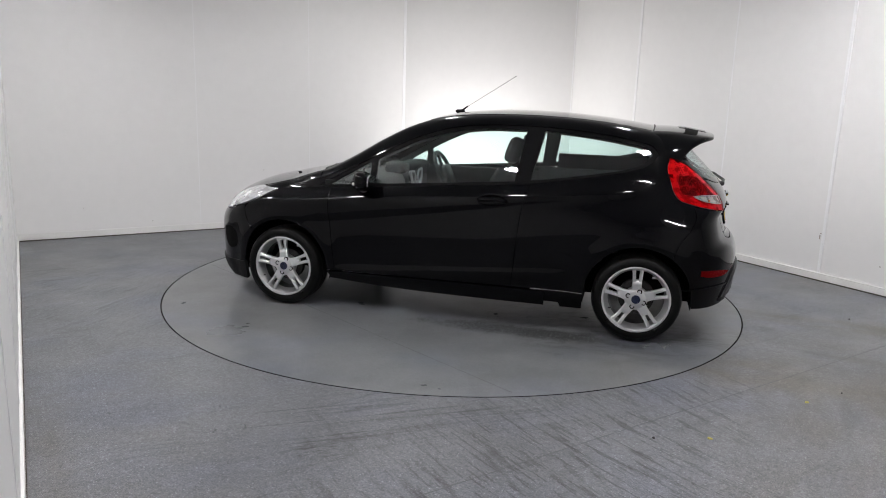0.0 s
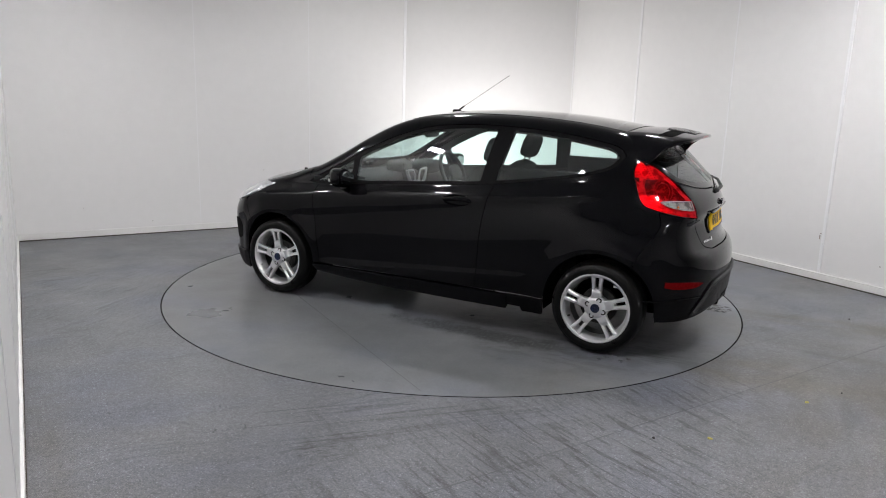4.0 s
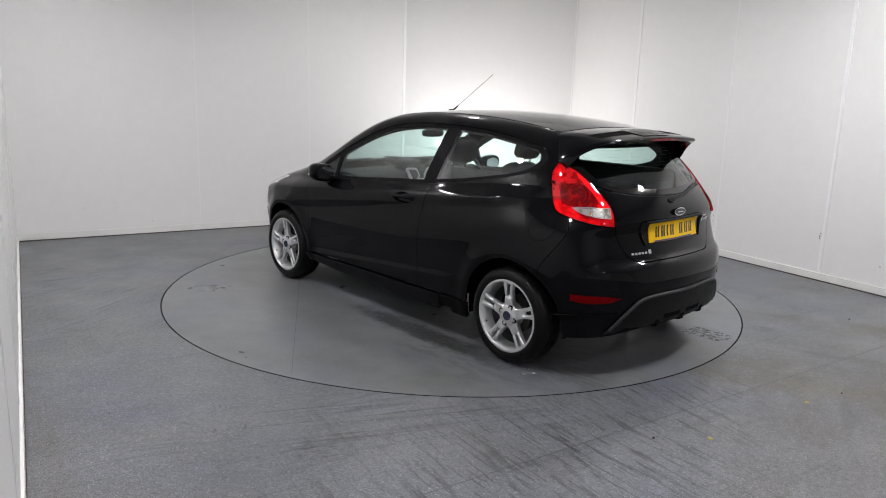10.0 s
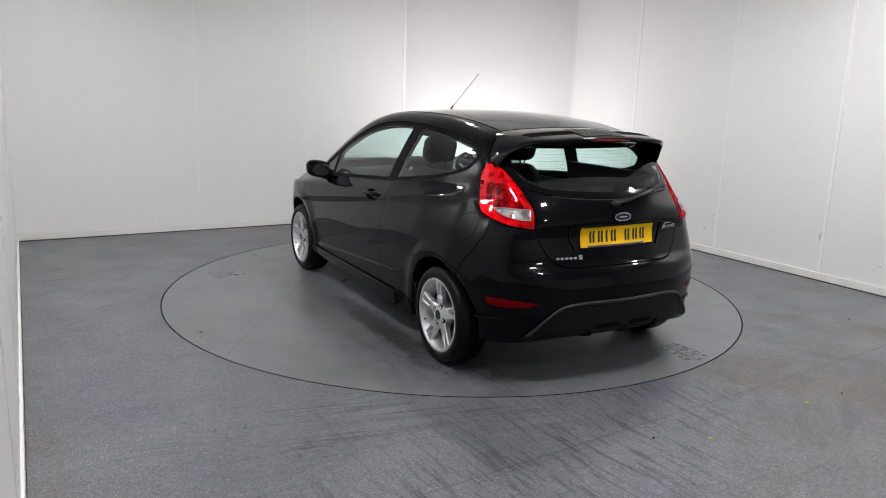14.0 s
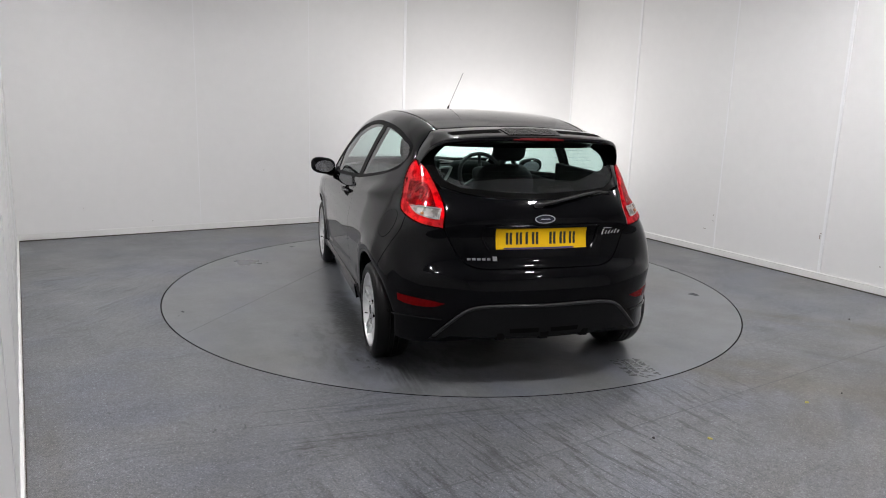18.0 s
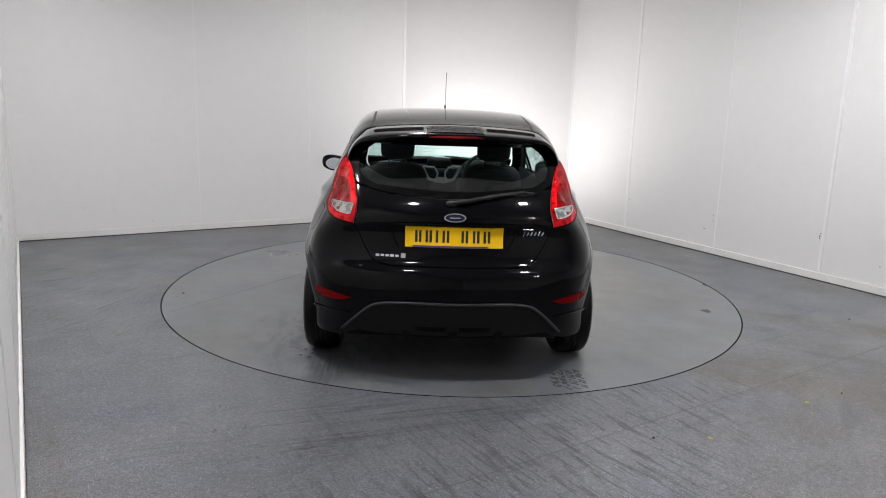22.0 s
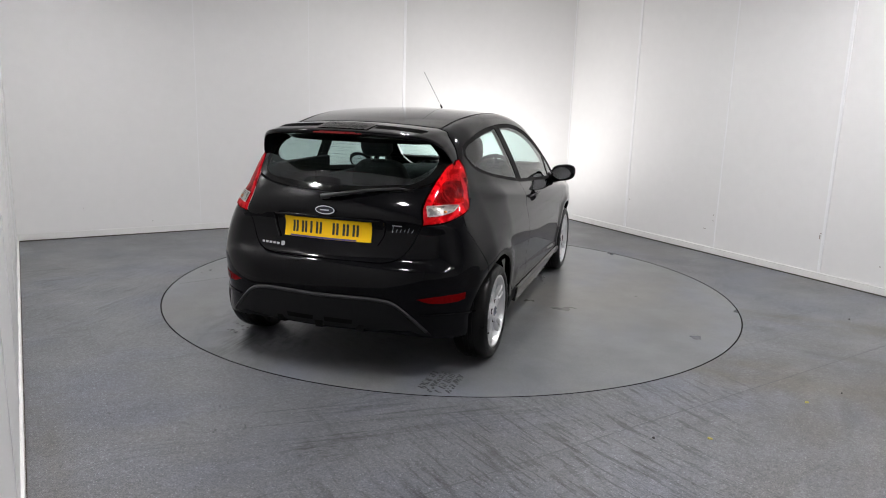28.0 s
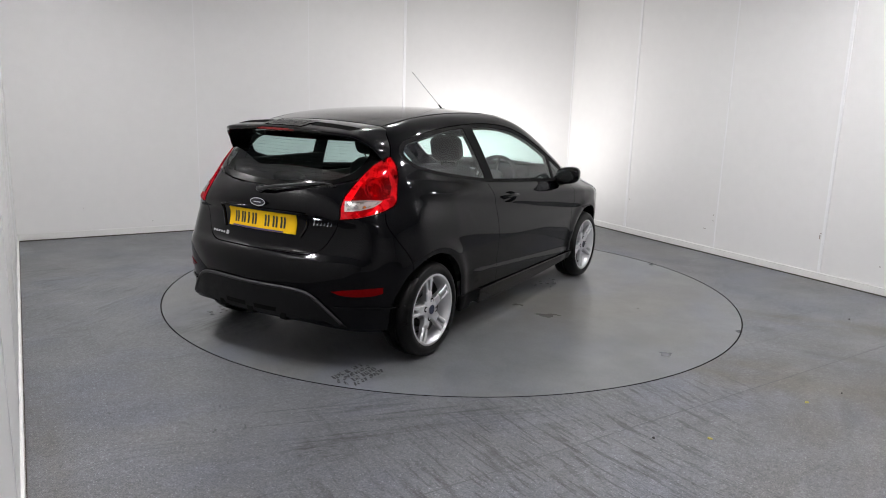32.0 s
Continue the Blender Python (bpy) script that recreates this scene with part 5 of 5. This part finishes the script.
for s in (1, -1):
    part("door_card", box(0.20, s * 0.735, 0.60, 1.5, 0.04, 0.66), DASH, car, bevel=0.01)
    part("rear_side_trim", box(-0.98, s * 0.64, 0.87, 0.86, 0.05, 0.44), DASH, car, bevel=0.01)
part("parcel_shelf", box(-1.38, 0, 0.935, 0.42, 1.06, 0.03), TRIM, car, bevel=0.01)
panel("headlining", "T", None, LINING, car, loop=mirrored_top([[(0.17, 0.0), (0.18, 0.25), (0.22, 0.48)], [(0.22, 0.50), (0.0, 0.48), (-0.4, 0.468), (-0.8, 0.456), (-1.25, 0.44)], [(-1.25, 0.44), (-1.26, 0.25), (-1.27, 0.0)]]), gap=0, lift=-0.03, thick=0.004, step=0.06)


def seat(x, y, wide, high):
    ob = new("front_seat" if x > -0.5 else "rear_seat")
    ob.parent = car
    tagged(ob, "dark cloth car seat with a padded headrest")
    part("cushion", blob(x + 0.16, y, 0.46, 0.54, wide, 0.20, 4), CLOTH, ob, smooth=True)
    lean = Matrix.Translation((x - 0.10, y, 0.50)) @ Matrix.Rotation(radians(-18), 4, "Y")
    part("backrest", blob(0, 0, high / 2, 0.16, wide, high, 4, m=lean), CLOTH, ob, smooth=True)
    part("headrest", blob(0.0, 0, high + 0.130, 0.10, 0.24, 0.18, 4, m=lean), CLOTH, ob, smooth=True)
    for e in (1, -1):
        part("headrest_post", tube([lean @ Vector((0, e * 0.06, high - 0.03)), lean @ Vector((0, e * 0.06, high + 0.08))], 0.007, 8), STEEL, ob)
    return ob


for s in (1, -1):
    seat(-0.015, s * 0.345, 0.45, 0.575)
bench = new("rear_bench")
bench.parent = car
tagged(bench, "dark cloth rear bench")
part("cushion", blob(-0.78, 0, 0.47, 0.52, 1.18, 0.20, 4), CLOTH, bench, smooth=True)
lean = Matrix.Translation((-1.04, 0, 0.50)) @ Matrix.Rotation(radians(-20), 4, "Y")
part("backrest", blob(0, 0, 0.24, 0.14, 1.16, 0.50, 5, m=lean), CLOTH, bench, smooth=True)
for s in (1, -1):
    part("headrest", blob(0, s * 0.33, 0.50, 0.08, 0.25, 0.08, 4, m=lean), CLOTH, bench, smooth=True)
dash = part("dashboard", blob(0.78, 0, 0.785, 0.46, 1.40, 0.30, 4.5), DASH, car, "dark grey dashboard with silver centre panel", smooth=True)
part("instrument_hood", blob(0.62, -0.36, 0.94, 0.20, 0.36, 0.12, 3), DASH, dash, smooth=True)
part("display_hood", blob(0.66, 0.015, 0.965, 0.16, 0.21, 0.10, 3.5), DASH, dash, smooth=True)
part("display", box(0.578, 0.015, 0.970, 0.006, 0.13, 0.05), INK, dash)
part("centre_stack", blob(0.56, 0, 0.78, 0.10, 0.26, 0.30, 4), DASH, dash, smooth=True)
for s in (1, -1):
    part("stack_trim", tube([(0.505, s * 0.155, 0.950), (0.497, s * 0.130, 0.895), (0.495, s * 0.100, 0.845), (0.497, s * 0.045, 0.835)], 0.012, 8), SILVER, dash, smooth=True)
    part("stack_bezel", tube([(0.502, s * 0.150, 0.952), (0.500, s * 0.060, 0.946), (0.498, s * 0.030, 0.900), (0.497, s * 0.040, 0.840)], 0.008, 8), SILVER, dash, smooth=True)
    part("stack_vent", box(0.51, s * 0.09, 0.905, 0.02, 0.085, 0.060), TRIM, dash, bevel=0.004)
part("stack_buttons", box(0.502, 0, 0.84, 0.012, 0.10, 0.05), SILVER, dash, bevel=0.004)
wheel_c = Matrix.Translation((0.36, -0.37, 0.90)) @ Matrix.Rotation(radians(-65), 4, "Y")
steer = new("steering_wheel")
steer.parent = car
tagged(steer, "black steering wheel")
bm = bmesh.new()
lathe([(0.185 + 0.016 * math.cos(a), 0.016 * math.sin(a)) for a in np.linspace(0, 2 * math.pi, 11)[:-1]], 48, bm)
bmesh.ops.transform(bm, matrix=wheel_c @ Matrix.Rotation(radians(90), 4, "X"), verts=bm.verts[:])
part("steering_rim", bm, TRIM, steer, smooth=True)
part("steering_boss", blob(0, 0, 0.02, 0.13, 0.16, 0.06, 3, m=wheel_c), TRIM, steer, smooth=True)
for a in (90, 210, 330):
    v = Vector((math.sin(radians(a)), math.cos(radians(a)), 0))
    part("steering_spoke", tube([wheel_c @ (v * 0.05), wheel_c @ (v * 0.18)], 0.014, 8), TRIM, steer)
part("gear_lever", tube([(0.30, 0, 0.52), (0.27, 0, 0.72)], 0.012, 8), TRIM, car)
mp = onto("T", [(0.33, 0.0)])[0]
part("rear_view_mirror", blob(0.375, 0, 1.240, 0.035, 0.22, 0.062, 3.5, 12), TRIM, car, "black interior mirror", smooth=True)
part("mirror_stem", tube([(mp[0] + 0.05, 0, mp[2] - 0.03), (0.38, 0, 1.262)], 0.010, 8), TRIM, car)

# ---- small litter ----


def scrap(x, y, size, material, label, category):
    bm = bmesh.new()
    n = 9
    top = [bm.verts.new((size * (0.6 + 0.4 * random.random()) * math.cos(2 * math.pi * k / n), 0.6 * size * (0.6 + 0.4 * random.random()) * math.sin(2 * math.pi * k / n), 0.0015 + 0.006 * random.random())) for k in range(n)]
    low = [bm.verts.new((v.co.x, v.co.y, 0.0)) for v in top]
    bm.faces.new(top)
    bm.faces.new(low[::-1])
    for i in range(n):
        bm.faces.new((low[i], low[(i + 1) % n], top[(i + 1) % n], top[i]))
    ob = tagged(part("leaf" if category == "leaf" else "grit", bm, material), label, category)
    ob.location = (x, y, 0.0005)
    ob.rotation_euler = (0, 0, random.random() * 6)
    return ob


for x, y, size, m, label, cat in ((1.913, -2.140, 0.016, LEAF, "small dry yellow leaf scrap on the floor", "leaf"), (1.240, -2.608, 0.015, LEAF, "small dry yellow leaf scrap on the floor", "leaf"),
                                  (0.973, -2.624, 0.009, GRIT, "small dark crumb of dirt on the floor", "grit"), (2.961, -0.566, 0.010, GRIT, "small dark crumb of dirt on the floor", "grit"), (2.172, -1.997, 0.008, GRIT, "small dark crumb of dirt on the floor", "grit")):
    scrap(x, y, size, m, label, cat)
# ---- wet prints and drops on the deck ----
bm = bmesh.new()
for i in range(13):
    for k in range(4):
        if random.random() < 0.92 - 0.03 * abs(i - 6):
            m = Matrix.Translation((-1.835 - 0.0215 * i + 0.006 * random.random(), -0.571 + 0.050 * (k - 1.5) + 0.004 * random.random(), 0.0004)) @ Matrix.Rotation(radians(62 if k % 2 else 48), 4, "Z")
            box(0, 0, 0, 0.040 + 0.014 * random.random(), 0.012 + 0.004 * random.random(), 0.0005, m=m, bm=bm)
tagged(part("tyre_print", bm, DAMP, turntable), "dark damp tread print", kind="stuff")
bm = bmesh.new()
for k in range(28):
    r = 0.004 + 0.008 * random.random()
    x, y = (0.571 + random.gauss(0, 0.10), -0.588 + random.gauss(0, 0.05)) if k < 16 else (-1.63 + random.gauss(0, 0.06), 0.945 + random.gauss(0, 0.03))
    bmesh.ops.create_uvsphere(bm, u_segments=10, v_segments=6, radius=r, matrix=Matrix.Translation((x, y, 0.0008)) @ Matrix.Diagonal((1.5, 1.1, 0.45, 1)))
tagged(part("water_drops", bm, WET, turntable, smooth=True), "scattered clear water drops", kind="stuff")

# ---- movement ----
TURN = ((0, 166.36), (3, 156.75), (6, 147.0), (9, 137.0), (13, 123.57), (16, 113.45), (19, 103.25), (23, 89.67), (28, 72.77), (32, 59.40))


def motions():
    rows, deck = [], []
    for t in range(33):
        a = float(np.interp(t, [q[0] for q in TURN], [q[1] for q in TURN]))
        turn = Matrix.Rotation(radians(a), 4, "Z")
        p = turn @ OFFSET
        rows.append((t, pose(p.x, p.y, 0, 0, 0, a)))
        deck.append((t, pose(0, 0, 0, 0, 0, a)))
    walk(car, rows)
    walk(turntable, deck)


motions()
